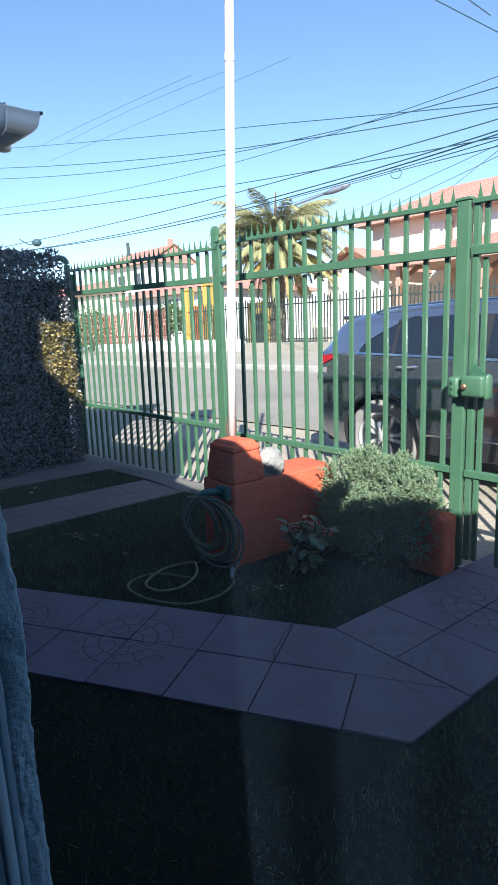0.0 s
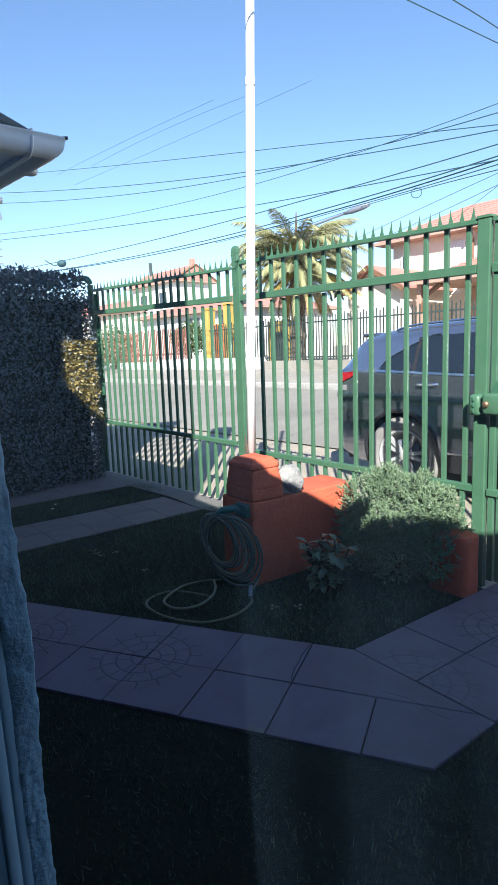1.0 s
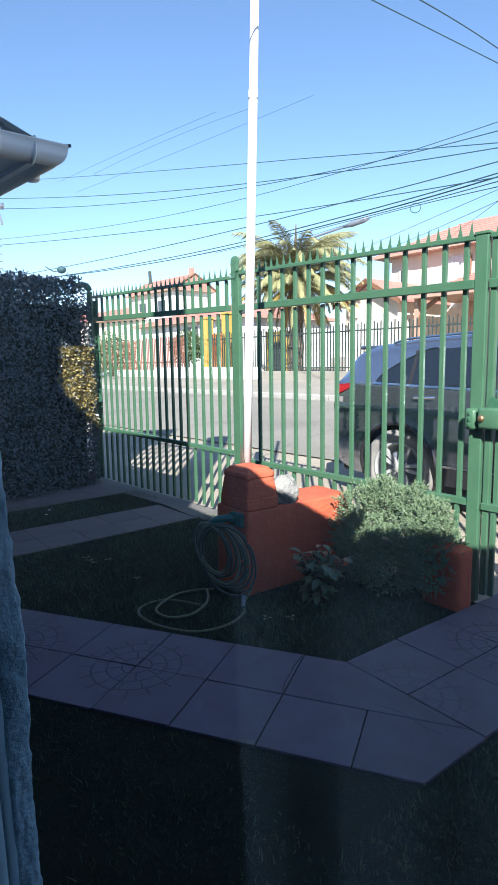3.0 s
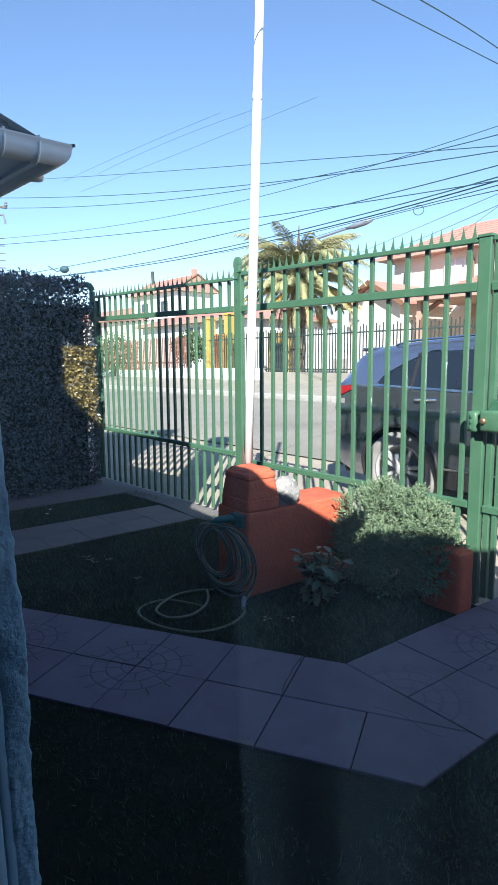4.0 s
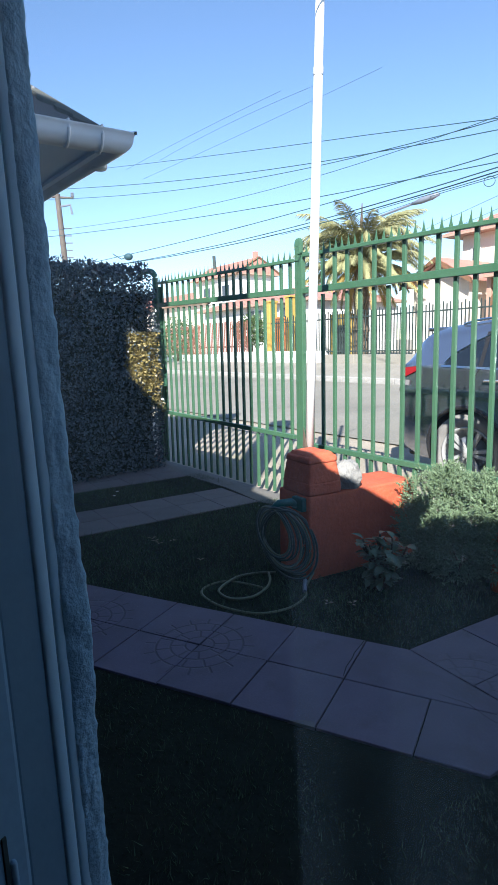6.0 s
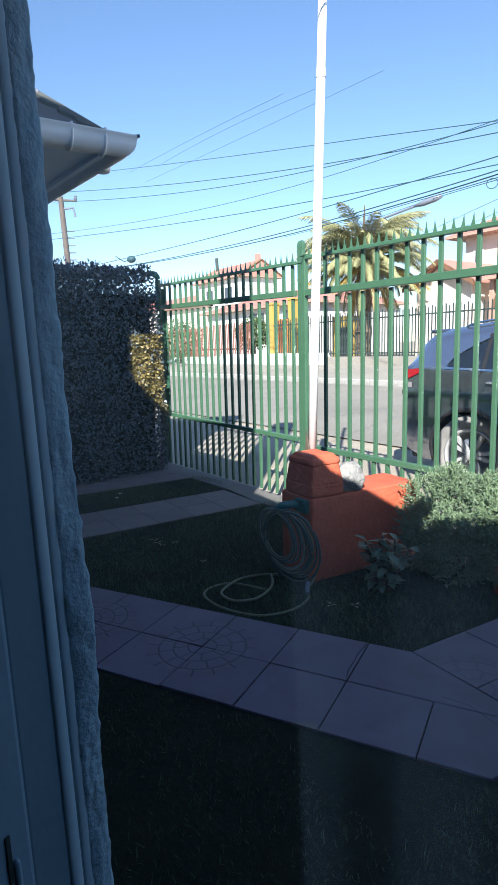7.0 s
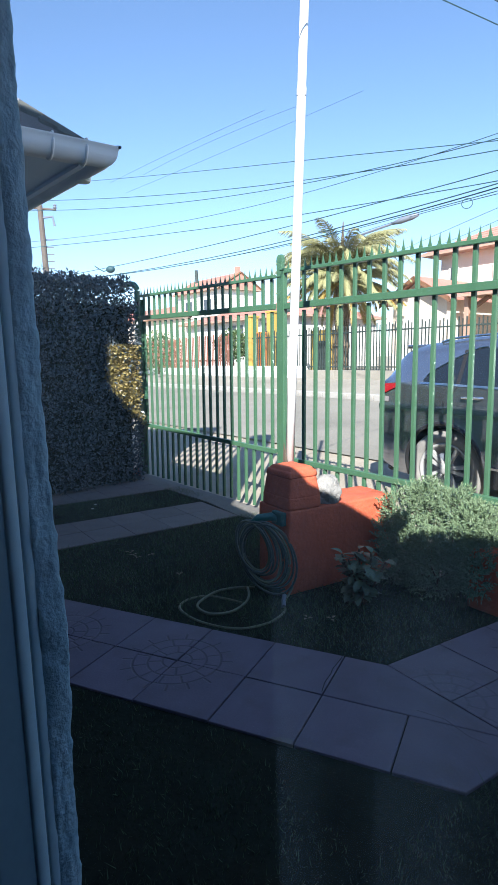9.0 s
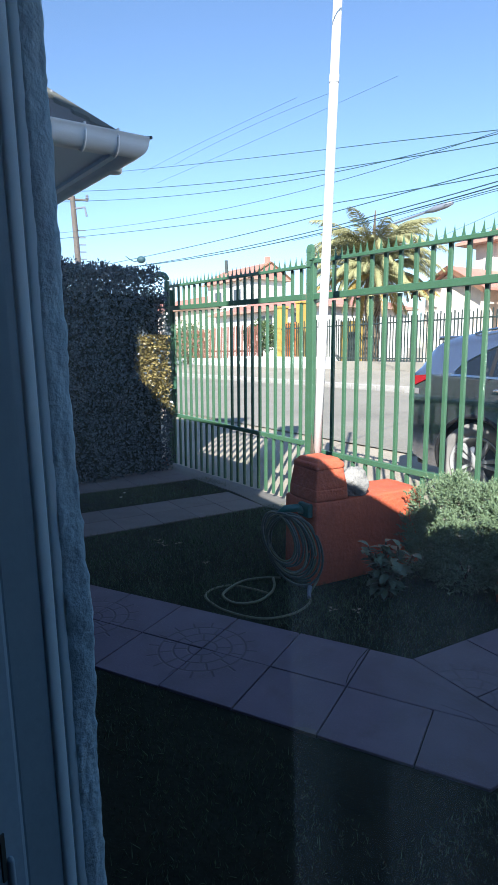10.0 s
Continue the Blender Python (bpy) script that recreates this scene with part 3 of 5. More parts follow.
la = [own.verts.new((0.0, y, z)) for y, z in prof]
lb = [own.verts.new((LW, y, z)) for y, z in prof]
for i in range(len(prof)):
    j = (i + 1) % len(prof)
    own.faces.new((la[i], la[j], lb[j], lb[i]))
gut = part("gutter", own, M_GUTTER, wing, "glossy white half-round gutter", smooth=True)
# the same gutter turned round the corner along the street-side eave
own = bmesh.new()
n_p = len(prof)
ya = [own.verts.new((-y, 0.0, z)) for y, z in prof]
yb = [own.verts.new((-y + 0.084 * DW, -DW, z)) for y, z in prof]
mit = [own.verts.new((-y, y, z)) for y, z in prof]
for i in range(n_p):
    j = (i + 1) % n_p
    own.faces.new((ya[i], ya[j], yb[j], yb[i]))
    own.faces.new((mit[i], mit[j], ya[j], ya[i]))
own2 = bmesh.new()
ma = [own2.verts.new((-y, y, z)) for y, z in prof]
mb = [own2.verts.new((0.0, y, z)) for y, z in prof]
for i in range(n_p):
    j = (i + 1) % n_p
    own2.faces.new((ma[i], ma[j], mb[j], mb[i]))
part("corner_gutter", merge(own2, own), M_GUTTER, gut, smooth=True)
part("outlet", lathe([(0.04, -0.035), (0.046, -0.03), (0.05, -0.01), (0.05, 0.02)], 16), M_GUTTER, gut, smooth=True, at=pose(-0.05, -0.26, 2.672))
part("end_spout", tube([(-0.11, 0.11, 2.742), (-0.13, 0.13, 2.740)], 0.009), M_BARDK, gut, "dark clip at the gutter end")
for x in (0.06, 0.24, 0.80, 1.8, 2.5):
    own = bmesh.new()
    pts = [(x, 0.055 + 0.067 * math.cos(a), 2.715 + 0.08 * math.sin(a)) for a in [math.pi * 1.12 + math.pi * 0.86 * q / 12 for q in range(13)]]
    part("gutter_bracket", tube([(x, 0.03, 2.752), (x, 0.12, 2.750)] + pts[::-1], 0.008, 6), M_GUTTER, gut)
# hip roof of the wing with scalloped shingle courses
ridge_z = 2.745
hip = solid([(0.02, 0.02, ridge_z), (LW, 0.02, ridge_z), (LW, -2.5, ridge_z + 2.3), (2.5, -2.5, ridge_z + 2.3), (0.02, -DW, ridge_z), (LW, -DW, ridge_z), (0.02, 0.02, ridge_z - 0.05), (LW, 0.02, ridge_z - 0.05), (LW, -DW, ridge_z - 0.05), (0.02, -DW, ridge_z - 0.05)],
            [(0, 1, 2, 3), (0, 3, 4), (3, 2, 5, 4), (1, 5, 2), (6, 9, 8, 7), (0, 6, 7, 1), (0, 4, 9, 6), (4, 5, 8, 9), (1, 7, 8, 5)])
bmesh.ops.transform(hip, matrix=SKEW, verts=hip.verts[:])
wroof = part("roof", hip, M_SHINGLE, wing, "weathered grey shingle roof")
cap_v, cap_f = [], []
for i in range(121):
    d = 0.01 + 0.02 * i
    hip_p = Vector((1.084 * d, -d, ridge_z + 0.92 * d))
    w = 0.040 + 0.065 * abs(math.sin(i * 0.9)) ** 0.8
    cap_v += [hip_p + Vector((-0.05, 0, 0.0)), hip_p + Vector((0, 0, 0.038)), hip_p + Vector((w * 0.5, 0, 0.045)), hip_p + Vector((w, 0, 0.04)), hip_p + Vector((w, 0, 0.003))]
for i in range(120):
    for j in range(4):
        cap_f.append((i * 5 + j, i * 5 + j + 1, i * 5 + j + 6, i * 5 + j + 5))
part("hip_cap", mesh_from("hip_cap", cap_v, cap_f, M_CAP), None, wroof, "scalloped hip capping")
for d in (0.25, 0.62, 1.0):
    part("cap_screw", lathe([(0.014, 0), (0.014, 0.012), (0.004, 0.018)], 8), M_LAMPGREY, wroof, at=pose(1.084 * d + 0.03, -d, ridge_z + 0.92 * d + 0.03))
# upper storey behind, out of sight, added so its edges shade hedge, gate and wing roof
upper = thing("upper_storey", None, "unseen shadow casters shaped as an upper storey, overhang and flue", "house", kind="structure")

# ---- fence along the street ----
SPIKE = solid([(-0.016, -0.004, 0), (0.016, -0.004, 0), (0.016, 0.004, 0), (-0.016, 0.004, 0), (-0.007, -0.003, 0.035), (0.007, -0.003, 0.035), (0.007, 0.003, 0.035), (-0.007, 0.003, 0.035), (0, 0, 0.088)],
              [(0, 1, 5, 4), (1, 2, 6, 5), (2, 3, 7, 6), (3, 0, 4, 7), (4, 5, 8), (5, 6, 8), (6, 7, 8), (7, 4, 8), (3, 2, 1, 0)])
SPIKE = as_mesh("spike", SPIKE, M_GREEN)


def bar_mesh(h):
    return as_mesh("bar", box(0.031, 0.024, h, (0, 0, 0), 0.003), M_GREEN)


def fence_panel(name, a, b, n, tops, mids, bots, foot, label, spikes=2, group="street fence panels"):
    """Iron panel from a to b in plan: three rails, upper and lower bars, spikes on the top rail. Rail heights at both ends."""
    a, b = Vector((*a, 0)), Vector((*b, 0))
    length = (b - a).length
    ang = math.degrees(math.atan2((b - a).y, (b - a).x))
    ob = thing(name, pose(a.x, a.y, 0, 0, 0, ang), label, "fence", group=group)
    zat = lambda ends, x: ends[0] + (ends[1] - ends[0]) * x / length

    def rail(ends, hh, depth):
        tilt = math.degrees(math.atan2(ends[0] - ends[1], length))
        r = part("rail", box(length, depth, hh, (length / 2, 0, -hh / 2), 0.004), M_GREEN, ob, at=pose(0, 0, ends[0], 0, tilt, 0))
        return r
    rail(tops, 0.03, 0.045)
    rail(mids, 0.054, 0.045)
    rail(bots, 0.044, 0.045)
    up = bar_mesh(tops[0] - mids[0] - 0.045)
    low = bar_mesh(mids[0] - bots[0] - 0.035)
    feet = {}
    for i in range(n):
        x = length * (i + 0.5) / n
        part("bar", up, None, ob, at=pose(x, 0.022, zat(mids, x) + 0.03))
        part("bar", low, None, ob, at=pose(x, 0.022, zat(bots, x) - 0.01))
        h = zat(bots, x) - 0.027 - foot(x)
        key = round(h, 2)
        if h > 0.04:
            if key not in feet:
                feet[key] = bar_mesh(key)
            part("bar", feet[key], None, ob, at=pose(x, 0.0, zat(bots, x) - 0.027 - key))
    m = int(n * spikes)
    for i in range(m):
        x = length * (i + 0.5) / m
        part("spike", SPIKE, None, ob, at=pose(x, 0, zat(tops, x) + 0.016, 0, rng.uniform(-4, 4), 0))
    return ob


def rough_case(x0, x1, y0, y1, z0, z1):
    """A small cast case with rounded, paint-thick edges."""
    own = span(x0, x1, y0, y1, z0, z1, 0.018)
    for v in own.verts:
        v.co += noise.noise_vector(v.co * 40) * 0.004
    return own


fence_panel("iron_fence", (-0.41, 2.603), (1.540, 1.507), 15, (2.285, 2.222), (1.985, 1.95), (0.61, 0.605),
            lambda x: 0.34 if x > 1.60 else 0.02, "green enamelled iron fence panel with spiked top rail")
gate = fence_panel("driveway_gate", (-2.985, 4.062), (-0.615, 2.852), 20, (2.345, 2.285), (2.07, 2.01), (0.69, 0.63),
                   lambda x: 0.035, "green iron driveway gate with spikes, half in shade", 1.6, "street gates")
part("stile", box(0.05, 0.04, 2.27, (0.02, 0.0, 0.03), 0.005), M_GREEN, gate)
part("latch", box(0.05, 0.05, 0.17, (0.12, -0.03, 1.03), 0.006), M_GREEN_DK, gate, "dark green latch box")
pg = fence_panel("street_gate", (1.624, 1.460), (2.69, 0.86), 8, (2.22, 2.19), (1.945, 1.915), (0.595, 0.58), lambda x: 0.03,
                 "green iron street gate with spikes and a lock box", 2, "street gates")
part("stile", box(0.040, 0.040, 2.2, (0.022, 0.012, 0.02), 0.005), M_GREEN, pg)
lk = part("lock_box", rough_case(0.0, 0.145, -0.105, -0.03, 1.085, 1.215), M_GREEN, pg, "thickly painted cast lock case", smooth=True)
part("lock_cylinder", tube([(0.028, -0.102, 1.150), (0.028, -0.116, 1.150), (0.028, -0.121, 1.150)], 0.019, 14, radii=[0.021, 0.019, 0.008]), M_BRASS, lk, "worn brass cylinder", smooth=True)
part("strike", rough_case(-0.092, -0.022, -0.09, -0.02, 1.075, 1.205), M_GREEN, lk, smooth=True)
part("keeper", rough_case(0.128, 0.165, -0.075, -0.005, 1.070, 1.225), M_GREEN, lk, smooth=True)
for z in (1.105, 1.14, 1.175):
    part("rib", box(0.012, 0.012, 0.022, (-0.057, -0.094, z - 0.011), 0.004), M_GREEN_DK, lk)
part("bolt", tube([(-0.03, -0.055, 1.14), (0.01, -0.055, 1.14)], 0.013, 10), M_CHROME, lk)
part("weld_plate", solid([(0.02, -0.035, 1.21), (0.14, -0.035, 1.21), (0.055, -0.035, 1.285), (0.02, -0.027, 1.21), (0.14, -0.027, 1.21), (0.055, -0.027, 1.285)], [(0, 1, 2), (5, 4, 3), (0, 2, 5, 3), (1, 4, 5, 2), (0, 3, 4, 1)]), M_GREEN_DK, pg)


def post(x, y, w, d, h, label, turn=-29, cap="flat", z0=-0.03):
    ob = thing("fence_post", pose(x, y, 0, 0, 0, turn), label, "post", group="fence posts")
    part("shaft", box(w, d, h - z0, (0, 0, z0), 0.006), M_GREEN, ob)
    if cap == "flat":
        part("cap", box(w + 0.012, d + 0.012, 0.018, (0, 0, h), 0.004), M_GREEN, ob)
    else:
        steps = ((1.0, 0.0), (1.0, 0.022), (0.94, 0.042), (0.78, 0.060), (0.52, 0.072))
        vs = [(sx * w / 2 * f, sy * d / 2 * f, h + z) for f, z in steps for sx, sy in ((-1, -1), (1, -1), (1, 1), (-1, 1))]
        fs = [(k * 4 + q, k * 4 + (q + 1) % 4, k * 4 + 4 + (q + 1) % 4, k * 4 + 4 + q) for k in range(4) for q in range(4)] + [(3, 2, 1, 0), (16, 17, 18, 19)]
        part("cap", solid(vs, fs), M_GREEN, ob)
        part("collar", box(w + 0.014, d + 0.014, 0.014, (0, 0, h - 0.13), 0.004), M_GREEN, ob)
    return ob


post(1.578, 1.485, 0.082, 0.05, 2.232, "thick green steel fence post beside the street gate")
post(-0.540, 2.812, 0.078, 0.04, 2.40, "tall green steel gate post with a domed cap", cap="dome")
slim = post(-0.440, 2.627, 0.055, 0.045, 2.30, "slim dark green steel fence post")
for z in (1.955, 2.215, 0.60):
    part("tie_bar", box(0.235, 0.028, 0.03, (-0.17, 0.10, z), 0.004), M_GREEN, slim, at=pose(0, 0, 0, 0, 0, -25))
hook = thing("gate_post", None, "green tubular gate post bent over at the top", "post", group="fence posts")
arc = [(-3.040 - 0.09 + 0.09 * math.cos(a), 4.10 - 0.015 + 0.03 * math.sin(a) * 0, 2.42 + 0.09 * math.sin(a)) for a in [math.pi / 2 * q / 8 for q in range(9)]]
part("tube", tube([(-3.062, 4.085, -0.03), (-3.055, 4.085, 1.2)] + arc + [(-3.215, 4.085, 2.51)] + [(-3.265, 4.085, 2.49), (-3.285, 4.085, 2.42)], 0.036, 12), M_GREEN_DK, hook, smooth=True)
part("foot", box(0.1, 0.1, 0.12, (-3.10, 4.06, -0.03), 0.01), M_RED, hook, "red painted foot")

# ---- red masonry block, pier and plinth ----
BA = math.degrees(math.atan2(0.835, 0.55))
pier = thing("masonry_pier", pose(0.215, 1.04, 0, 0, 0, BA), "orange-red painted masonry block with a stepped pier", "pier")


part("base_block", rough_block(0, 0.93, 0, 0.36, -0.05, 0.545), M_RED, pier, smooth=True)
part("pier_foot", rough_block(0.0, 0.268, 0.0, 0.318, 0.54, 0.632, taper=0.03, bevel=0.016), M_RED, pier, smooth=True)
part("pier_shaft", rough_block(0.004, 0.264, 0.004, 0.314, 0.615, 0.758, taper=0.14, bevel=0.014), M_RED, pier, smooth=True)
part("pier_cap", rough_block(0.014, 0.254, 0.016, 0.302, 0.746, 0.796, taper=0.07, bevel=0.016), M_RED, pier, smooth=True)
part("pier_top", rough_block(0.028, 0.240, 0.030, 0.288, 0.785, 0.818, taper=0.22, bevel=0.010), M_RED, pier, smooth=True)
plinth = thing("fence_plinth", pose(0.60, 1.83, 0, 0, 0, -29.3), "low orange-red painted masonry plinth under the fence", "plinth")
part("plinth_block", rough_block(0.84, 1.10, -0.11, 0.06, -0.05, 0.365, bevel=0.03), M_RED, plinth, smooth=True)

mast = thing("flag_mast", None, "white plastic pipe mast standing on the pier", "mast")
b0, b1 = Vector((0.090, 1.380, 0.80)), Vector((0.172, 1.43, 3.70))
way = (b1 - b0).normalized()
part("pipe", tube([b0 + way * t for t in (0, 0.8, 1.6, 2.41, 2.43, 2.9, 3.28)], 0.03, 24, radii=[0.03, 0.03, 0.03, 0.03, 0.0285, 0.0285, 0.0285]), M_WHITE, mast, smooth=True)
part("socket", tube([b0 + way * 2.38, b0 + way * 2.395, b0 + way * 2.43, b0 + way * 2.44], 0.0345, 24, radii=[0.0303, 0.0318, 0.0318, 0.029]), M_WHITE, mast, smooth=True)
part("end_cap", tube([b0 + way * 3.275, b0 + way * 3.30, b0 + way * 3.33], 0.034, 16, radii=[0.034, 0.034, 0.02]), M_BARDK, mast, "dark cap on the pipe end", smooth=True)
part("wedge", solid([(-0.018, -0.01, 0), (0.018, -0.01, 0), (0.018, 0.01, 0), (-0.018, 0.01, 0), (0.004, 0, 0.16)], [(0, 1, 4), (1, 2, 4), (2, 3, 4), (3, 0, 4), (3, 2, 1, 0)]),
     M_TWIG, mast, "grey wooden wedge", at=pose(0.075, 1.34, 0.80, 0, -8, -30))

stone = bmesh.new()
bmesh.ops.create_icosphere(stone, subdivisions=5, radius=1)
for v in stone.verts:
    p = v.co.copy()
    d = 1 + 0.16 * noise.noise(p * 1.6) + 0.07 * noise.noise(p * 5) + 0.035 * noise.noise(p * 14) - 0.03 * abs(noise.noise(p * 24))
    v.co = Vector((p.x * 0.118 * d, p.y * 0.098 * d, max(p.z, -0.75) * 0.112 * d))
rock = part("stone", stone, M_ROCK, smooth=True)
rock.matrix_world = pose(0.345, 1.395, 0.545 + 0.078, 0, 0, 56)
tagged(rock, "rough pale pumice stone lying on the red block", "stone")

# ---- garden hose ----
hose = thing("garden_hose", None, "coiled grey-green garden hose hung on the pier", "hose")
H0 = Vector((0.07, 1.0, -0.03))
hx, hz = Vector((0.93, 0.37, 0)), Vector((0, 0, 1))
hn = hx.cross(hz)
for k in range(12):
    f = k / 11
    x0, x1 = -0.175 + rng.uniform(-0.012, 0.014) + 0.03 * f, 0.01 + 0.195 * f + rng.uniform(-0.008, 0.008)
    ztop, zbot = 0.515 - 0.02 * f + rng.uniform(-0.012, 0.006), 0.175 - 0.155 * f + rng.uniform(-0.015, 0.015)
    rx, rz, depth = (x1 - x0) / 2, (ztop - zbot) / 2, rng.uniform(-0.045, 0.045)
    pts = []
    for q in range(48):
        a = 2 * math.pi * q / 48
        pts.append(H0 + hx * ((x0 + x1) / 2 + rx * math.cos(a) - 0.045 * math.sin(a)) + hz * ((ztop + zbot) / 2 + rz * math.sin(a)) + hn * (depth * (1 - math.sin(a)) * 0.6 + 0.012 * math.sin(2 * a + k)))
    part("coil", tube(pts, 0.0078, 8, closed=True), M_HOSE if k % 4 else M_HOSE_Y, hose, smooth=True)


def smooth_line(ctrl, z, n=7):
    """Points of a rounded line through places on the ground."""
    c = [Vector((x, y, z)) for x, y in ctrl]
    c = [c[0] * 2 - c[1]] + c + [c[-1] * 2 - c[-2]]
    out = []
    for i in range(1, len(c) - 2):
        for q in range(n):
            t = q / n
            out.append(0.5 * (2 * c[i] + (c[i + 1] - c[i - 1]) * t + (2 * c[i - 1] - 5 * c[i] + 4 * c[i + 1] - c[i + 2]) * t * t + (3 * c[i] - c[i - 1] - 3 * c[i + 1] + c[i + 2]) * t ** 3))
    return out + [c[-2]]


line = smooth_line([(0.23, 0.90), (0.28, 0.78), (0.25, 0.60), (0.11, 0.46), (-0.13, 0.46), (-0.32, 0.56), (-0.36, 0.68), (-0.29, 0.80), (-0.16, 0.82), (0.01, 0.80)], -0.012)
part("loose_loop", tube([H0 + hx * 0.16 + hz * 0.16, H0 + hx * 0.17 + hz * 0.06] + line, 0.0085, 8), M_HOSE_Y, hose, "loose end lying on the grass", smooth=True)
line = smooth_line([(-0.03, 1.04), (-0.14, 0.98), (-0.23, 0.87), (-0.25, 0.68), (-0.21, 0.59), (-0.10, 0.55), (0.0, 0.63), (0.02, 0.78), (-0.01, 0.90), (-0.07, 1.01)], 0.004)
part("loose_loop", tube(line, 0.0085, 8), M_HOSE_Y, hose, "loose loop lying on the grass", smooth=True)
part("nozzle", tube([(0.225, 0.93, 0.03), (0.235, 0.89, 0.01), (0.255, 0.84, -0.005)], 0.014, 10), M_LAMPGREY, hose, "grey hose connector")
hk = thing("hose_hanger", None, "teal plastic hose hanger fixed to the pier", "hanger")
part("arm", tube([H0 + hz * 0.49 + hx * -0.10, H0 + hz * 0.525 + hx * -0.05 + hn * -0.02, H0 + hz * 0.53 + hx * 0.03 + hn * -0.04, H0 + hz * 0.495 + hx * 0.08 + hn * -0.06], 0.04, 12, radii=[0.016, 0.026, 0.028, 0.018]), M_TEAL, hk, smooth=True)
part("back_plate", box(0.12, 0.05, 0.09, (0.0, 0.0, -0.05), 0.01), M_TEAL, hk, at=pose(0.13, 1.085, 0.49, 0, 0, -33))

# ---- planting ----
def hedge_leaves(n, region, mat_len, seed):
    verts, faces = [], []
    r = random.Random(seed)
    for _ in range(n):
        p, nrm = region(r)
        a = Vector((r.gauss(0, 1), r.gauss(0, 1), r.gauss(0.3, 1))).normalized()
        along = (a + nrm * 0.7).normalized()
        up = (nrm + Vector((r.gauss(0, 0.5), r.gauss(0, 0.5), r.gauss(0.3, 0.5)))).normalized()
        if abs(along.dot(up)) > 0.95:
            up = Vector((0, 0, 1))
        s = mat_len * r.uniform(0.7, 1.35)
        leaf(verts, faces, p, along, up, s, s * 0.55)
    return verts, faces


HED0, HED_DIR = Vector((-2.865, 3.83, 0)), Vector((-0.30, -0.955, 0)).normalized()
HED_N = Vector((-HED_DIR.y, HED_DIR.x, 0)) * -1
if HED_N.x < 0:
    HED_N = -HED_N
HED_L, HED_D, HED_H = 3.6, 0.75, 2.47


def hedge_point(r, sun_patch=False):
    while True:
        k = r.random()
        a = r.random() * HED_L if not sun_patch else r.random() ** 0.8 * 0.47
        z = 0.0 + r.random() * HED_H
        if sun_patch:
            z = 0.72 + r.random() * 0.99
            if z < 0.70 + a * 1.1:
                continue
        d = 0.0
        nrm = HED_N
        if k < 0.12 and not sun_patch:
            z, d, nrm = HED_H, -r.random() * HED_D, Vector((0, 0, 1))
        elif k < 0.22 and not sun_patch:
            a, d, nrm = 0.0, -r.random() * HED_D, -HED_DIR
        if k > 0.74 and not sun_patch:
            a = 0.10 + r.random() * (HED_L - 0.10)
            z, d = HED_H - 0.45 * r.random() ** 1.1, -r.random() * HED_D
        if z > 2.25 and a < 0.07 and not sun_patch:
            continue
        wob = 0.07 * noise.noise((a * 2.2, z * 2.2, d * 2)) + 0.03 * noise.noise((a * 7, z * 7, d * 7))
        p = HED0 + HED_DIR * a + HED_N * d + Vector((0, 0, z)) + nrm * (wob + r.gauss(0, 0.028) - 0.02)
        return p, nrm


hedge = thing("hedge", None, "tall clipped dark green hedge with glossy small leaves", "hedge")
hv, hf = hedge_leaves(44000, hedge_point, 0.044, 3)
tagged(part("foliage", mesh_from("foliage", hv, hf, M_LEAF_HEDGE), None, hedge), kind="stuff")
# yellower leaves fill the sun patch on the hedge: sunlight given by leaf colour
hv, hf = hedge_leaves(5200, lambda r: hedge_point(r, True), 0.040, 4)
tagged(part("golden_foliage", mesh_from("golden_foliage", hv, hf, M_LEAF_SUNLIT), None, hedge, "hedge leaves coloured yellower where the sun patch falls"), kind="stuff")
# near-black box in the foliage stands in for the shade between the leaves
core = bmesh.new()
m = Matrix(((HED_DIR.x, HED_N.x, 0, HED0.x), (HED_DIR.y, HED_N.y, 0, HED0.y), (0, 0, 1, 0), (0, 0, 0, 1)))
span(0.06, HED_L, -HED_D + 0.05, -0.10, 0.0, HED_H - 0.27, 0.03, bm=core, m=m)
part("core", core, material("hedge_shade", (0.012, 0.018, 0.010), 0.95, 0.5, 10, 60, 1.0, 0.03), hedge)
for i in range(16):
    a = 0.1 + i * 0.22
    p = HED0 + HED_DIR * a + HED_N * rng.uniform(-0.3, -0.08)
    part("stem", tube([p, p + Vector((rng.gauss(0, 0.03), rng.gauss(0, 0.03), 0.4)), p + Vector((rng.gauss(0, 0.06), rng.gauss(0, 0.06), 0.9))], 0.014, 6), M_TWIG, hedge)

# leafy bush by the fence
bush = thing("bush", None, "dense grey-green leafy bush growing by the fence", "bush")
BC = Vector((1.055, 1.53, 0.0))


BLOBS = ((0.0, 0.0, 0.42, 0.24), (-0.22, 0.0, 0.46, 0.18), (0.22, -0.02, 0.40, 0.20), (0.36, 0.0, 0.32, 0.15), (-0.12, -0.10, 0.28, 0.20), (0.12, -0.12, 0.26, 0.20), (-0.08, 0.04, 0.57, 0.13), (0.14, 0.04, 0.55, 0.13), (0.30, 0.02, 0.48, 0.14), (0.36, -0.07, 0.20, 0.14), (-0.30, -0.04, 0.28, 0.14), (0.26, -0.04, 0.24, 0.14), (-0.2, -0.08, 0.14, 0.16), (0.05, -0.1, 0.12, 0.17))


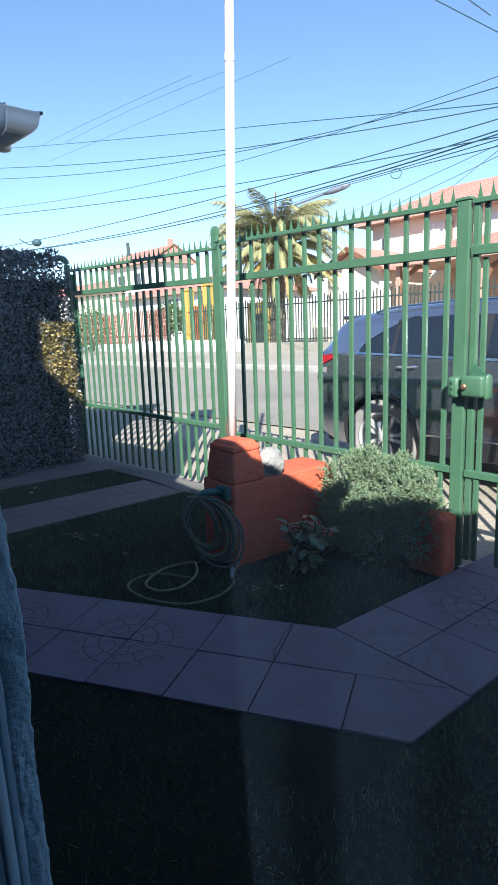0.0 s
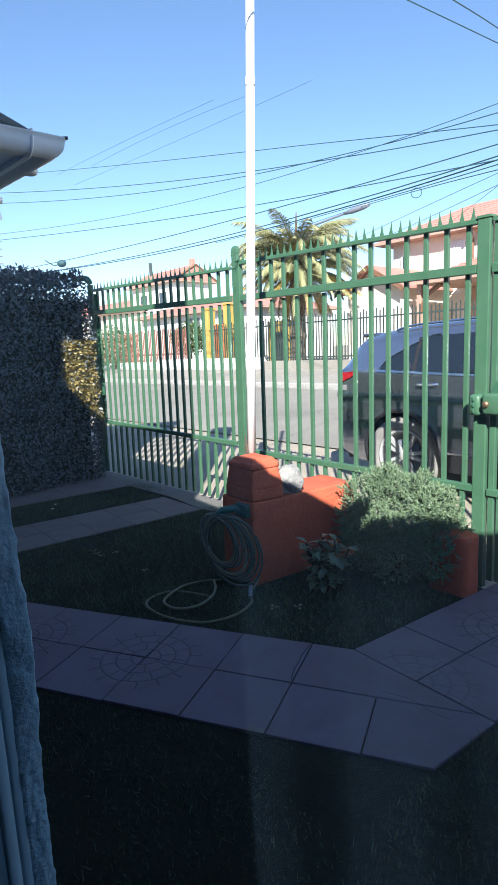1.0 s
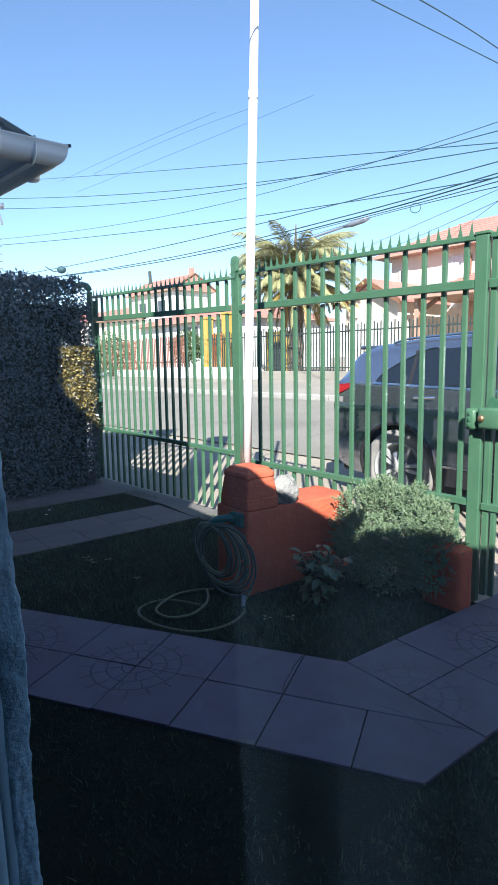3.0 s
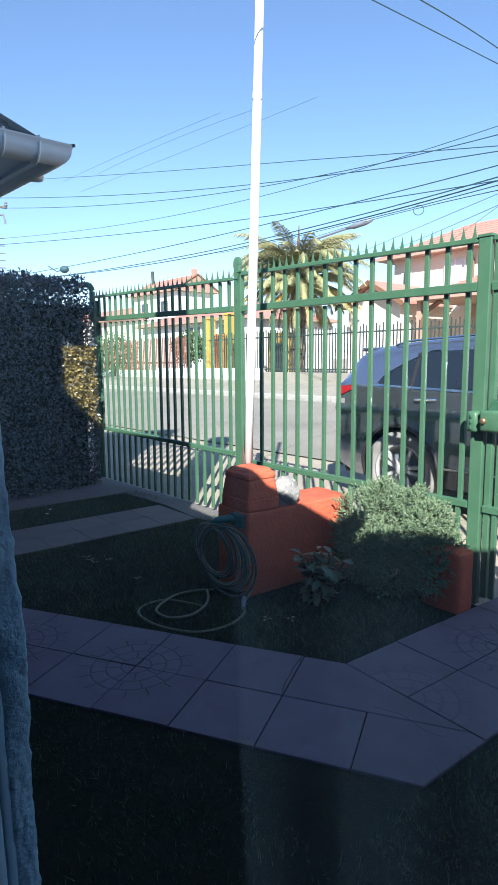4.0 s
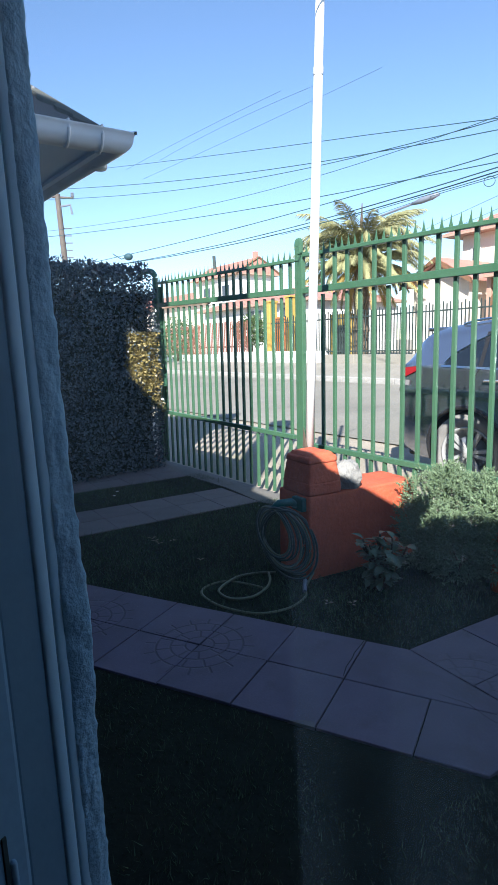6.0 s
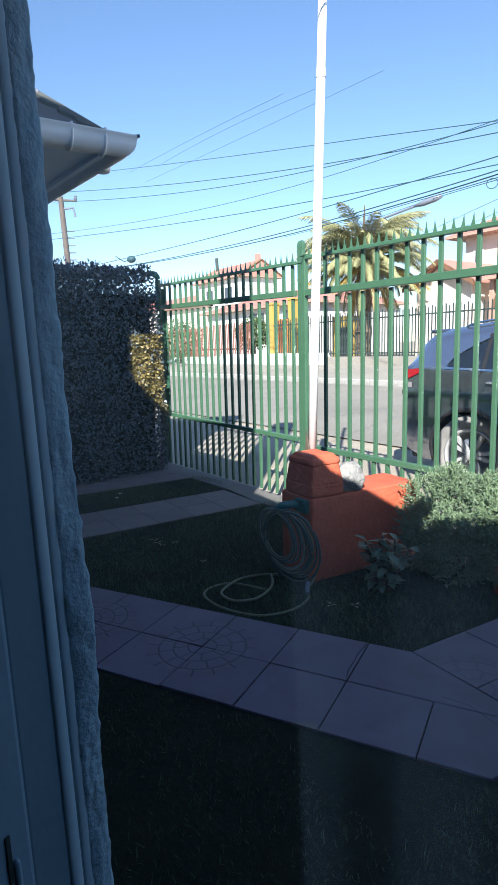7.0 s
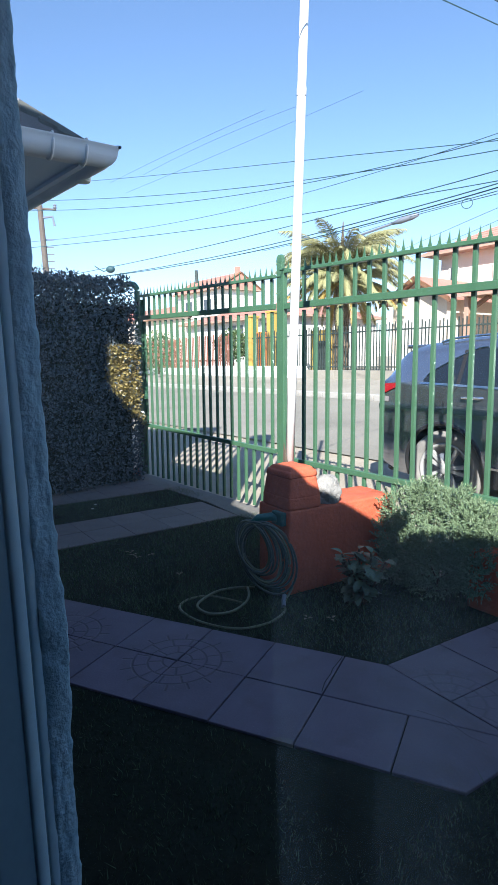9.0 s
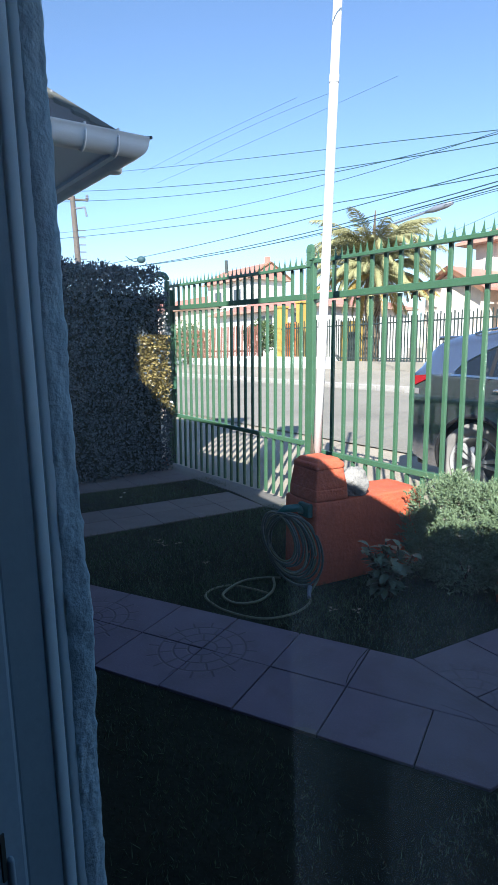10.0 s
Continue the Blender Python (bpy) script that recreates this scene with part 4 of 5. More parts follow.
def bush_point(r):
    while True:
        bu, bv, bz, br = BLOBS[int(r.random() * len(BLOBS))]
        d = Vector((r.gauss(0, 1), r.gauss(0, 1), r.gauss(0.15, 1))).normalized()
        rad = br * r.uniform(0.55, 1.0) ** 0.5 * (1 + 0.30 * noise.noise(d * 3.1 + Vector((bu * 9, bv * 9, bz * 9))))
        p = BC + U * bu + V * bv + Vector((0, 0, bz)) + d * rad
        if p.z < 0.0:
            continue
        return p, d


def sprigs(n, region, seed):
    """Short twigs set with pairs of small pointed leaves."""
    verts, faces = [], []
    r = random.Random(seed)
    for _ in range(n):
        p, nrm = region(r)
        way = (nrm + Vector((r.gauss(0, 0.5), r.gauss(0, 0.5), r.gauss(0.45, 0.4)))).normalized()
        side = way.cross(Vector((r.gauss(0, 1), r.gauss(0, 1), r.gauss(0, 1)))).normalized()
        reach = r.uniform(0.035, 0.075) * (1.7 if r.random() < 0.05 else 1.0)
        for k in range(9):
            f = k / 8
            a = k * 2.4
            out = side * math.cos(a) + way.cross(side) * math.sin(a)
            along = (out * (1.0 - 0.6 * f) + way * (0.55 + f)).normalized()
            size = 0.027 * r.uniform(0.75, 1.25) * (1 - 0.3 * f)
            leaf(verts, faces, p + way * reach * (f - 0.35), along, way, size, size * 0.42)
    return verts, faces


bv, bf = sprigs(4300, bush_point, 8)
tagged(part("foliage", mesh_from("foliage", bv, bf, M_LEAF_BUSH), None, bush), kind="stuff")
r8 = random.Random(12)
for i in range(14):
    d = Vector((r8.gauss(0, 1), r8.gauss(0, 0.7), abs(r8.gauss(0.9, 0.4)))).normalized()
    base = BC + Vector((r8.gauss(0, 0.06), r8.gauss(0, 0.04), -0.03))
    tip = BC + Vector((d.x * 0.22, d.y * 0.12, 0.22 + d.z * 0.20))
    part("stem", tube([base, base.lerp(tip, 0.5) + Vector((0, 0, 0.05)), tip], 0.006, 5), M_TWIG, bush)

# broad-leaved young plant
plant = thing("young_plant", None, "small broad-leaved plant growing in the shaded lawn", "plant")
PC = Vector((0.66, 1.10, -0.03))
r9 = random.Random(21)


def broad_leaf(length, width):
    """A curved oval leaf with a midrib fold."""
    vs, fs = [], []
    n = 7
    for i in range(n + 1):
        t = i / n
        w = width * 0.5 * math.sin(math.pi * min(1, t * 0.96 + 0.03)) ** 0.8
        z = -0.30 * length * t * t + 0.05 * length
        vs += [(t * length, -w, z + w * 0.35), (t * length, 0, z), (t * length, w, z + w * 0.35)]
    for i in range(n):
        for j in range(2):
            fs.append((i * 3 + j, i * 3 + j + 1, i * 3 + j + 4, i * 3 + j + 3))
    return mesh_from("leaf", vs, fs, M_LEAF_PLANT, True)


BL = [broad_leaf(0.085, 0.052), broad_leaf(0.075, 0.047), broad_leaf(0.062, 0.038)]
for s in range(18):
    top = PC + Vector((r9.gauss(0, 0.085), r9.gauss(0, 0.05), r9.uniform(0.2, 0.36)))
    base = PC + Vector((r9.gauss(0, 0.03), r9.gauss(0, 0.03), 0))
    part("stem", tube([base, base.lerp(top, 0.5) + Vector((0.01, 0, 0.02)), top], 0.006, 6), M_TWIG, plant)
    for q in range(11):
        t = 0.25 + 0.75 * q / 10
        p = base.lerp(top, t)
        part("leaf", BL[q % 3], None, plant, at=pose(p.x, p.y, p.z, r9.uniform(-15, 15), r9.uniform(-35, 20), q * 137 + s * 50))

# grass
gv, gf = [], []
rg = random.Random(31)


def on_path(x, y):
    if -0.40 < y < 0.39 and x < 1.45:
        return True
    a, b = x - 0.985, y - 0.385
    al, ac = a * 0.542 + b * 0.84, a * 0.84 - b * 0.542
    if al > -0.9 and -0.02 < ac < 0.79:
        return True
    for ox, oy in ((-0.947, 2.686), (-2.259, 3.462)):
        a, b = x - ox, y - oy
        al, ac = -(a * 0.512 + b * 0.859), -(a * -0.859 + b * 0.512)
        if -0.3 < al < 3.3 and -0.74 < ac < 0.01:
            return True
    return False


count = 0
while count < 80000:
    x, y = rg.uniform(-3.2, 2.9), rg.uniform(-2.0, 3.9)
    if (Vector((x, y, 0)) - O).dot(V) > -0.05 or on_path(x, y):
        continue
    if noise.noise((x * 1.7, y * 1.7, 0)) + 0.35 * noise.noise((x * 6, y * 6, 3)) < rg.uniform(-0.75, 0.25):
        count += 0.4
        continue
    count += 1
    h = rg.uniform(0.015, 0.05) * (1 + 0.5 * noise.noise((x * 3, y * 3, 7)))
    if y < -0.4:
        h *= 0.55
    a = rg.uniform(0, 6.283)
    dx, dy = math.cos(a), math.sin(a)
    lx, ly = rg.gauss(0, 0.5) * h, rg.gauss(0, 0.5) * h
    w = rg.uniform(0.0012, 0.0024)
    i = len(gv)
    gv += [(x - dx * w, y - dy * w, -0.015), (x + dx * w, y + dy * w, -0.015), (x + lx, y + ly, -0.015 + h)]
    gf.append((i, i + 1, i + 2))
tagged(new("grass", mesh_from("grass", gv, gf, M_GRASS)), "short thin dark green lawn grass in shade", "grass", kind="stuff")

# fallen leaves and two pale flowers in the lawn
M_DRY = material("dry_leaf", (0.19, 0.165, 0.115), 0.8, 0.3, 8, 60, 0)
M_PETAL = material("pale_petal", (0.62, 0.62, 0.50), 0.7, 0.1, 8, 60, 0)
rl = random.Random(9)
for x, y in ((-1.19, 1.27), (-1.12, 1.24), (-1.25, 1.31), (-1.05, 1.33), (-0.62, 1.05), (0.45, 0.72), (0.58, 0.78), (-1.62, 1.52)):
    dv, df = [], []
    for q in range(3):
        leaf(dv, df, Vector((rl.gauss(0, 0.008), rl.gauss(0, 0.008), 0.0)), Vector((math.cos(q * 2.1), math.sin(q * 2.1), 0.12)).normalized(), Vector((0, 0, 1)), 0.035, 0.02)
    ob = part("dry_leaf", mesh_from("dry_leaf", dv, df, M_DRY), None)
    ob.matrix_world = pose(x, y, 0.004, 0, 0, rl.uniform(0, 360))
    tagged(ob, "pale curled dry leaf lying on the lawn", "leaf", group="fallen leaves")
for x, y in ((-2.42, 2.33), (-2.33, 2.17)):
    fl = thing("flower", pose(x, y, -0.015), "small pale flower standing in the lawn strip", "flower", group="lawn flowers")
    part("stalk", tube([(0, 0, 0), (0.004, 0, 0.03), (0.002, 0.003, 0.06)], 0.002, 5), M_GRASS, fl)
    for q in range(6):
        pv, pf = [], []
        leaf(pv, pf, Vector((0, 0, 0)), Vector((math.cos(q * 1.047), math.sin(q * 1.047), 0.3)).normalized(), Vector((0, 0, 1)), 0.022, 0.014)
        part("petal", mesh_from("petal", pv, pf, M_PETAL), None, fl, at=pose(0.002, 0.003, 0.06))

# unseen upper storey of the house and its flue, set along the sun's rays as shadow casters
def along_sun(p, k):
    return Vector(p) + Vector((SUN.x, SUN.y, SUN.z)) / math.hypot(SUN.x, SUN.y) * k


SH = Vector((SUN.x, SUN.y, 0)).normalized()
SC = Vector((-SH.y, SH.x, 0))
ANG = math.degrees(math.atan2(SC.y, SC.x))
q0 = along_sun((-3.12, 3.70, 0), 6.2)
ups = pose(q0.x, q0.y, 0, 0, 0, ANG)
part("upper_wall", span(-3.4, 0.05, -3.0, -0.1, 2.7, 7.4, m=ups), M_PLASTER, upper)
part("upper_roof", span(-3.8, 0.05, -3.3, 0.15, 7.0, 7.5, 0.05, m=ups), M_SHINGLE, upper)
part("verge_board", span(0.05, 0.24, 0.05, 0.15, 5.80, 7.5, 0.01, m=ups), M_SOFFIT, upper)
# unseen block, added only to keep the sun off the wing roof
part("upper_bay", span(-1.4, 0.5, -5.2, -4.15, 2.9, 6.05), M_HOUSE, upper)
part("verge_board", span(0.24, 0.44, 0.05, 0.15, 6.25, 7.5, 0.01, m=ups), M_SOFFIT, upper)
q1 = along_sun((-1.50, 3.31, 0), 5.3)
part("flue", tube([(q1.x, q1.y, 2.9), (q1.x, q1.y, 6.6)], 0.215, 20), M_PLASTER, upper)

# ---- parked car ----
TY = 0.372
car = thing("car", frame_at(0.95, 2.10, 0.108, 0.0), "dark grey metallic sport utility car parked on the verge", "car")
XR, XF, WB = -0.9213, 3.78, 2.72


def lerp_table(tab, x):
    for (a, fa), (b, fb) in zip(tab, tab[1:]):
        if x <= b:
            t = (x - a) / (b - a)
            t = t * t * (3 - 2 * t) if len(tab) > 99 else t
            return fa + (fb - fa) * max(0.0, min(1.0, t))
    return tab[-1][1]


TOP = ((-0.921, 0.62), (-0.910, 0.90), (-0.888, 1.06), (-0.838, 1.20), (-0.749, 1.36), (-0.666, 1.475), (-0.611, 1.515), (-0.400, 1.545), (0.0, 1.585), (0.6, 1.61), (1.2, 1.60), (1.65, 1.56), (2.1, 1.38), (2.5, 1.12), (3.0, 1.06), (3.5, 0.95), (3.72, 0.80), (3.78, 0.62))
HALF = ((-0.921, 0.70), (-0.899, 0.79), (-0.799, 0.87), (-0.500, 0.925), (0.0, 0.94), (2.4, 0.94), (3.2, 0.90), (3.6, 0.80), (3.78, 0.62))
BELT = ((-0.921, 1.17), (-0.222, 1.15), (2.2, 1.06), (3.8, 0.90))
LOWZ = ((-0.921, 0.42), (-0.777, 0.33), (-0.555, 0.26), (3.2, 0.25), (3.6, 0.32), (3.78, 0.42))


def side_y(x, z):
    """Half width of the body at that length and height."""
    hw, belt, top, low = lerp_table(HALF, x), lerp_table(BELT, x), lerp_table(TOP, x), lerp_table(LOWZ, x)
    if z <= belt:
        t = (z - low) / max(belt - low, 0.01)
        crease = 0.012 * math.exp(-((z - 0.92) / 0.03) ** 2)
        return hw * (0.955 + 0.055 * math.sin(math.pi * min(max(t, 0), 1) * 0.85)) + crease - 0.02 * max(0.0, 0.45 - z) / 0.2
    t = (z - belt) / max(top - belt, 0.05)
    return max(0.05, (hw * 0.985 - 0.19 * t - 0.10 * max(0, t - 0.8) / 0.2))


NXC, NZC = 190, 44
own = bmesh.new()
grid = {}
for sgn in (-1, 1):
    for i in range(NXC + 1):
        x = XR + (XF - XR) * i / NXC
        top, low = lerp_table(TOP, x), lerp_table(LOWZ, x)
        for j in range(NZC + 1):
            z = low + (top - low) * j / NZC
            xx, zz = x, z
            for wx in (0.0, WB):
                dx, dz = x - wx, z - TY
                rr = math.hypot(dx, dz)
                if abs(rr - 0.425) < 0.0165:
                    xx, zz = wx + dx / rr * 0.425, TY + dz / rr * 0.425
            yy = side_y(x, zz)
            for wx in (0.0, WB):
                rr = math.hypot(xx - wx, zz - TY)
                if rr < 0.49:
                    yy += 0.012 * (0.49 - rr) / 0.065
            grid[sgn, i, j] = own.verts.new((xx, sgn * yy, zz))
    for i in range(NXC):
        for j in range(NZC):
            q = [grid[sgn, i, j], grid[sgn, i + 1, j], grid[sgn, i + 1, j + 1], grid[sgn, i, j + 1]]
            c = sum((v.co for v in q), Vector()) / 4
            if any(math.hypot(c.x - wx, c.z - TY) < 0.4235 for wx in (0.0, WB)):
                continue
            own.faces.new(q if sgn < 0 else q[::-1])
# roof, tailgate and bonnet skin between the two sides
NY2 = 10
prev = None
for i in range(NXC + 1):
    a, b = grid[-1, i, NZC], grid[1, i, NZC]
    row = [a]
    for k in range(1, NY2):
        t = k / NY2
        row.append(own.verts.new((a.co.x, a.co.y + (b.co.y - a.co.y) * t, a.co.z + 0.045 * (1 - (2 * t - 1) ** 2))))
    row.append(b)
    if prev:
        for k in range(NY2):
            own.faces.new((prev[k], row[k], row[k + 1], prev[k + 1]))
    prev = row
for i in (0, NXC):
    for j in range(NZC):
        own.faces.new((grid[-1, i, j], grid[-1, i, j + 1], grid[1, i, j + 1], grid[1, i, j]))
bmesh.ops.delete(own, geom=[v for v in own.verts if not v.link_faces], context="VERTS")
body = part("body", own, M_CAR, car, smooth=True)
part("underbody", span(-0.86, 3.6, -0.70, 0.70, 0.22, 0.75, 0.03), M_CARBLACK, car, "black underbody and wheel wells")


def side_panel(name, xs, zlo, zhi, mat, sgn, out=0.004, nz=6, n=18, label="", parent=None):
    """A panel that follows the car's side between two height curves."""
    vs, fs = [], []
    for i in range(n + 1):
        x = xs[0] + (xs[1] - xs[0]) * i / n
        for j in range(nz + 1):
            z = zlo(x) + (zhi(x) - zlo(x)) * j / nz
            vs.append((x, sgn * (side_y(x, z) + out), z))
    for i in range(n):
        for j in range(nz):
            fs.append((i * (nz + 1) + j, (i + 1) * (nz + 1) + j, (i + 1) * (nz + 1) + j + 1, i * (nz + 1) + j + 1))
    return part(name, mesh_from(name, vs, fs, mat, True), None, parent or body, label)


sillz = lambda x: lerp_table(BELT, x) + 0.035
headz = lambda x: min(lerp_table(TOP, x) - 0.11, 1.50)
back = lambda x: sillz(x) + (headz(x) - sillz(x)) * max(0.02, min(1, max(0.0, (x + 0.27) / 0.52)) ** 0.6)
for sgn in (-1, 1):
    side_panel("rear_quarter_window", (-0.27, 0.10), sillz, back, M_GLASS_DK, sgn)
    side_panel("rear_door_window", (0.14, 0.93), sillz, lambda x: back(x) if x < 0.26 else headz(x), M_GLASS_DK, sgn)
    side_panel("front_door_window", (1.02, 2.02), sillz, lambda x: min(headz(x), 1.50 - max(0, x - 1.45) * 0.75), M_GLASS_DK, sgn)
    side_panel("window_pillar", (0.93, 1.02), sillz, headz, M_CARBLACK, sgn, 0.006, n=2)
    side_panel("window_pillar", (0.10, 0.14), sillz, headz, M_CARBLACK, sgn, 0.005, n=2)
    side_panel("sill_chrome", (-0.30, 2.0), lambda x: sillz(x) - 0.022, lambda x: sillz(x) - 0.002, M_CHROME, sgn, 0.009, 1, 30, "chrome window strip")
    part("upper_chrome", tube([(x, sgn * (side_y(x, back(x) + 0.012) + 0.005), back(x) + 0.012) for x in [-0.27 + 0.03 * k for k in range(21)]], 0.009, 6), M_CHROME, body, "chrome window strip")
    side_panel("sill_cladding", (0.42, 2.30), lambda x: 0.26, lambda x: 0.44, M_CARBLACK, sgn, 0.012)
    side_panel("door_strip", (0.44, 2.28), lambda x: 0.435, lambda x: 0.455, M_CHROME, sgn, 0.016, 1, 20, "chrome door strip")
    # added chrome tube draws the sky's reflection along the roof edge
    part("roof_rail", tube([(x, sgn * (side_y(x, lerp_table(TOP, x)) + 0.02), lerp_table(TOP, x) + 0.016 - (0.016 if k in (0, 14) else 0)) for k, x in enumerate([-0.25 + 0.12 * q for q in range(15)])], 0.011, 8), M_CHROME, car, "chrome tube standing in for the sky's glint along the roof edge")
    for hx0 in (0.28, 1.36):
        yy = sgn * (side_y(hx0, 1.05) + 0.028)
        hd = part("door_handle", tube([(hx0 - 0.10, yy - sgn * 0.03, 1.045), (hx0 - 0.085, yy, 1.05), (hx0 + 0.085, yy, 1.055), (hx0 + 0.10, yy - sgn * 0.03, 1.055)], 0.0125, 8), M_CHROME, body, "chrome door handle")
    # dark shut lines
    for x0, x1, z0, z1 in ((0.12, 0.02, 1.16, 0.98), (0.98, 0.98, 1.12, 0.46), (2.02, 2.12, 1.07, 0.46)):
        part("door_gap", tube([(x0 + (x1 - x0) * t / 10, sgn * (side_y(x0, z0 + (z1 - z0) * t / 10) + 0.0005), z0 + (z1 - z0) * t / 10) for t in range(11)], 0.004, 5), M_CARBLACK, body)
    side_panel("tail_lamp", (-0.83, -0.57), lambda x: 1.035 + 0.10 * (x + 0.83) / 0.26, lambda x: 1.150 + 0.02 * (x + 0.83) / 0.26, M_TAIL, sgn, 0.012, 5, 12, "red tail lamp", car)
    side_panel("tail_lamp_lens", (-0.845, -0.69), lambda x: 0.975, lambda x: 1.03, M_TAILW, sgn, 0.010, 4, 10, "clear tail lamp lens", car)
    for wx in (0.0, WB):
        part("arch_trim", tube([(wx + 0.432 * math.cos(a), sgn * (side_y(wx + 0.432 * math.cos(a), TY + 0.432 * math.sin(a)) + 0.008), TY + 0.432 * math.sin(a)) for a in [math.pi * (-0.08 + 1.16 * q / 40) for q in range(41)]], 0.02, 8), M_CARBLACK, body, "black wheel arch trim", smooth=True)
    part("mirror", rough_block(1.95, 2.10, sgn * 1.03 - 0.09, sgn * 1.03 + 0.09, 1.02, 1.17, amp=0.0, bevel=0.04), M_CAR, car, smooth=True)
    part("headlamp", rough_block(3.28, 3.66, sgn * 0.72 - 0.1, sgn * 0.72 + 0.1, 0.72, 0.86, amp=0.0, bevel=0.03), M_TAILW, car, smooth=True)
part("rear_spoiler", span(-0.70, -0.42, -0.62, 0.62, 1.505, 1.545, 0.014), M_CAR, car)
part("rear_bumper", rough_block(-0.945, -0.71, -0.68, 0.68, 0.42, 0.60, amp=0.0, bevel=0.05), M_CARBLACK, car, smooth=True)
rw = solid([(-0.882, -0.62, 1.14), (-0.882, 0.62, 1.14), (-0.683, 0.54, 1.48), (-0.683, -0.54, 1.48)], [(0, 1, 2, 3)])
part("rear_window", rw, M_GLASS_DK, body)
ws = solid([(1.70, -0.60, 1.60), (1.70, 0.60, 1.60), (2.48, 0.72, 1.19), (2.48, -0.72, 1.19)], [(0, 1, 2, 3)])
part("windscreen", ws, M_GLASS_DK, body)

tyre_me = as_mesh("tyre", lathe([(0.235, -0.10), (0.30, -0.112), (0.345, -0.105), (0.365, -0.085), (TY, -0.05), (TY, 0.05), (0.365, 0.085), (0.345, 0.105), (0.30, 0.112), (0.235, 0.10), (0.232, 0.0), (0.235, -0.10)], 48, caps=False), M_RUBBER, True)
rim_bm = lathe([(0.242, 0.085), (0.25, 0.108), (0.238, 0.112), (0.225, 0.09), (0.215, 0.02), (0.19, -0.02), (0.05, -0.03), (0.03, -0.06)], 48, caps=False)
rim_me = as_mesh("rim", rim_bm, M_ALLOY, True)
spoke_bm = bmesh.new()
for k in range(5):
    for off in (-0.19, 0.19):
        a = 2 * math.pi * k / 5 + off
        d = Vector((math.cos(a), math.sin(a), 0))
        s = Vector((-d.y, d.x, 0))
        c = 2 * math.pi * k / 5
        b0 = Vector((math.cos(c), math.sin(c), 0)) * 0.05 + s * (0.012 if off > 0 else -0.012)
        e0 = d * 0.228
        vs = []
        for p, w2, z0, z1 in ((b0, 0.017, 0.045, 0.085), (e0, 0.023, 0.055, 0.098)):
            vs += [p - s * w2 + Vector((0, 0, z0)), p + s * w2 + Vector((0, 0, z0)), p + s * w2 * 0.75 + Vector((0, 0, z1)), p - s * w2 * 0.75 + Vector((0, 0, z1))]
        solid(vs, [(0, 1, 5, 4), (1, 2, 6, 5), (2, 3, 7, 6), (3, 0, 4, 7), (0, 3, 2, 1), (4, 5, 6, 7)], bm=spoke_bm)
spoke_me = as_mesh("spokes", spoke_bm, M_ALLOY)
hub_me = as_mesh("hub_cap", lathe([(0.05, 0.04), (0.052, 0.09), (0.042, 0.102), (0.005, 0.104)], 24), M_ALLOY, True)
disc_me = as_mesh("brake_disc", lathe([(0.16, -0.005), (0.16, 0.012), (0.03, 0.014)], 32), M_LAMPGREY, True)
for x in (0.0, WB):
    for sgn in (-1, 1):
        wh = part("wheel", tyre_me, None, car, at=pose(x, sgn * 0.825, TY, 90 if sgn < 0 else -90, 0, 10 + x * 9))
        wh.name = "wheel"
        part("rim", rim_me, None, wh)
        part("spokes", spoke_me, None, wh)
        part("hub_cap", hub_me, None, wh)
        part("brake_disc", disc_me, None, wh)

# ---- across the street ----
BAR_FAR = as_mesh("bar", box(0.028, 0.028, 1.62, (0, 0, 0)), M_BARDK)
low = thing("garden_wall", frame_at(0, 11.05), "low whitish garden wall across the street", "wall", kind="structure")
for i in range(11):
    part("wall_section", span(-19.6 + i * 1.5, -18.12 + i * 1.5, 0, 0.2, 0.75, 1.30 if i < 5 else 1.16, 0.01), M_HWHITE if i < 5 else M_PAVE, low)
railing = thing("far_railing", frame_at(0, 11.15), "dark iron railing on the wall across the street", "fence")
for i in range(118):
    u = -15.4 + i * 0.125
    if u > -0.7:
        break
    part("bar", BAR_FAR, None, railing, at=pose(u, 0, 1.0 + 0.06 * (i % 2)))
for z in (1.25, 2.40):
    part("rail", span(-15.5, -0.7, -0.02, 0.02, z, z + 0.045), M_BARDK, railing)
part("rail_wall", span(-3.15, -0.7, -0.1, 0.1, 0.8, 1.25), M_PAVE, railing)
BAR_RED = as_mesh("bar", box(0.05, 0.03, 1.5, (0, 0, 0)), M_RUST)
redf = thing("rust_fence", frame_at(0, 11.2), "rust-red slatted fence across the street", "fence")
for i in range(70):
    u = -26.5 + i * 0.135
    part("slat", BAR_RED, None, redf, at=pose(u, 0, 1.15 + 0.05 * math.sin(i * 1.3)))
part("rail", span(-26.6, -17.0, 0.02, 0.06, 1.5, 1.58), M_BARDK, redf)
part("base_wall", span(-26.6, -19.65, -0.1, 0.12, 0.7, 1.2), M_HWHITE, redf)
for u0, u1, z1, mat, lab in ((-16.05, -15.80, 3.3, M_YELLOW, "yellow painted gate pillar"), (-14.75, -14.45, 3.4, M_YELLOW, "yellow painted gate pillar"), (-15.55, -15.15, 2.6, M_ORANGE, "short orange painted pillar")):
    ob = thing("gate_pillar", frame_at((u0 + u1) / 2, 11.5), lab + " across the street", "pillar", group="yellow gate pillars")
    part("pillar_body", box(u1 - u0, 0.4, z1 - 0.8, (0, 0, 0.8), 0.02), mat, ob)
    part("pillar_top", box(u1 - u0 + 0.08, 0.46, 0.08, (0, 0, z1), 0.01), mat, ob)
ob = thing("yellow_wall", frame_at(-11.9, 11.7), "yellow painted house front behind the palm", "wall")
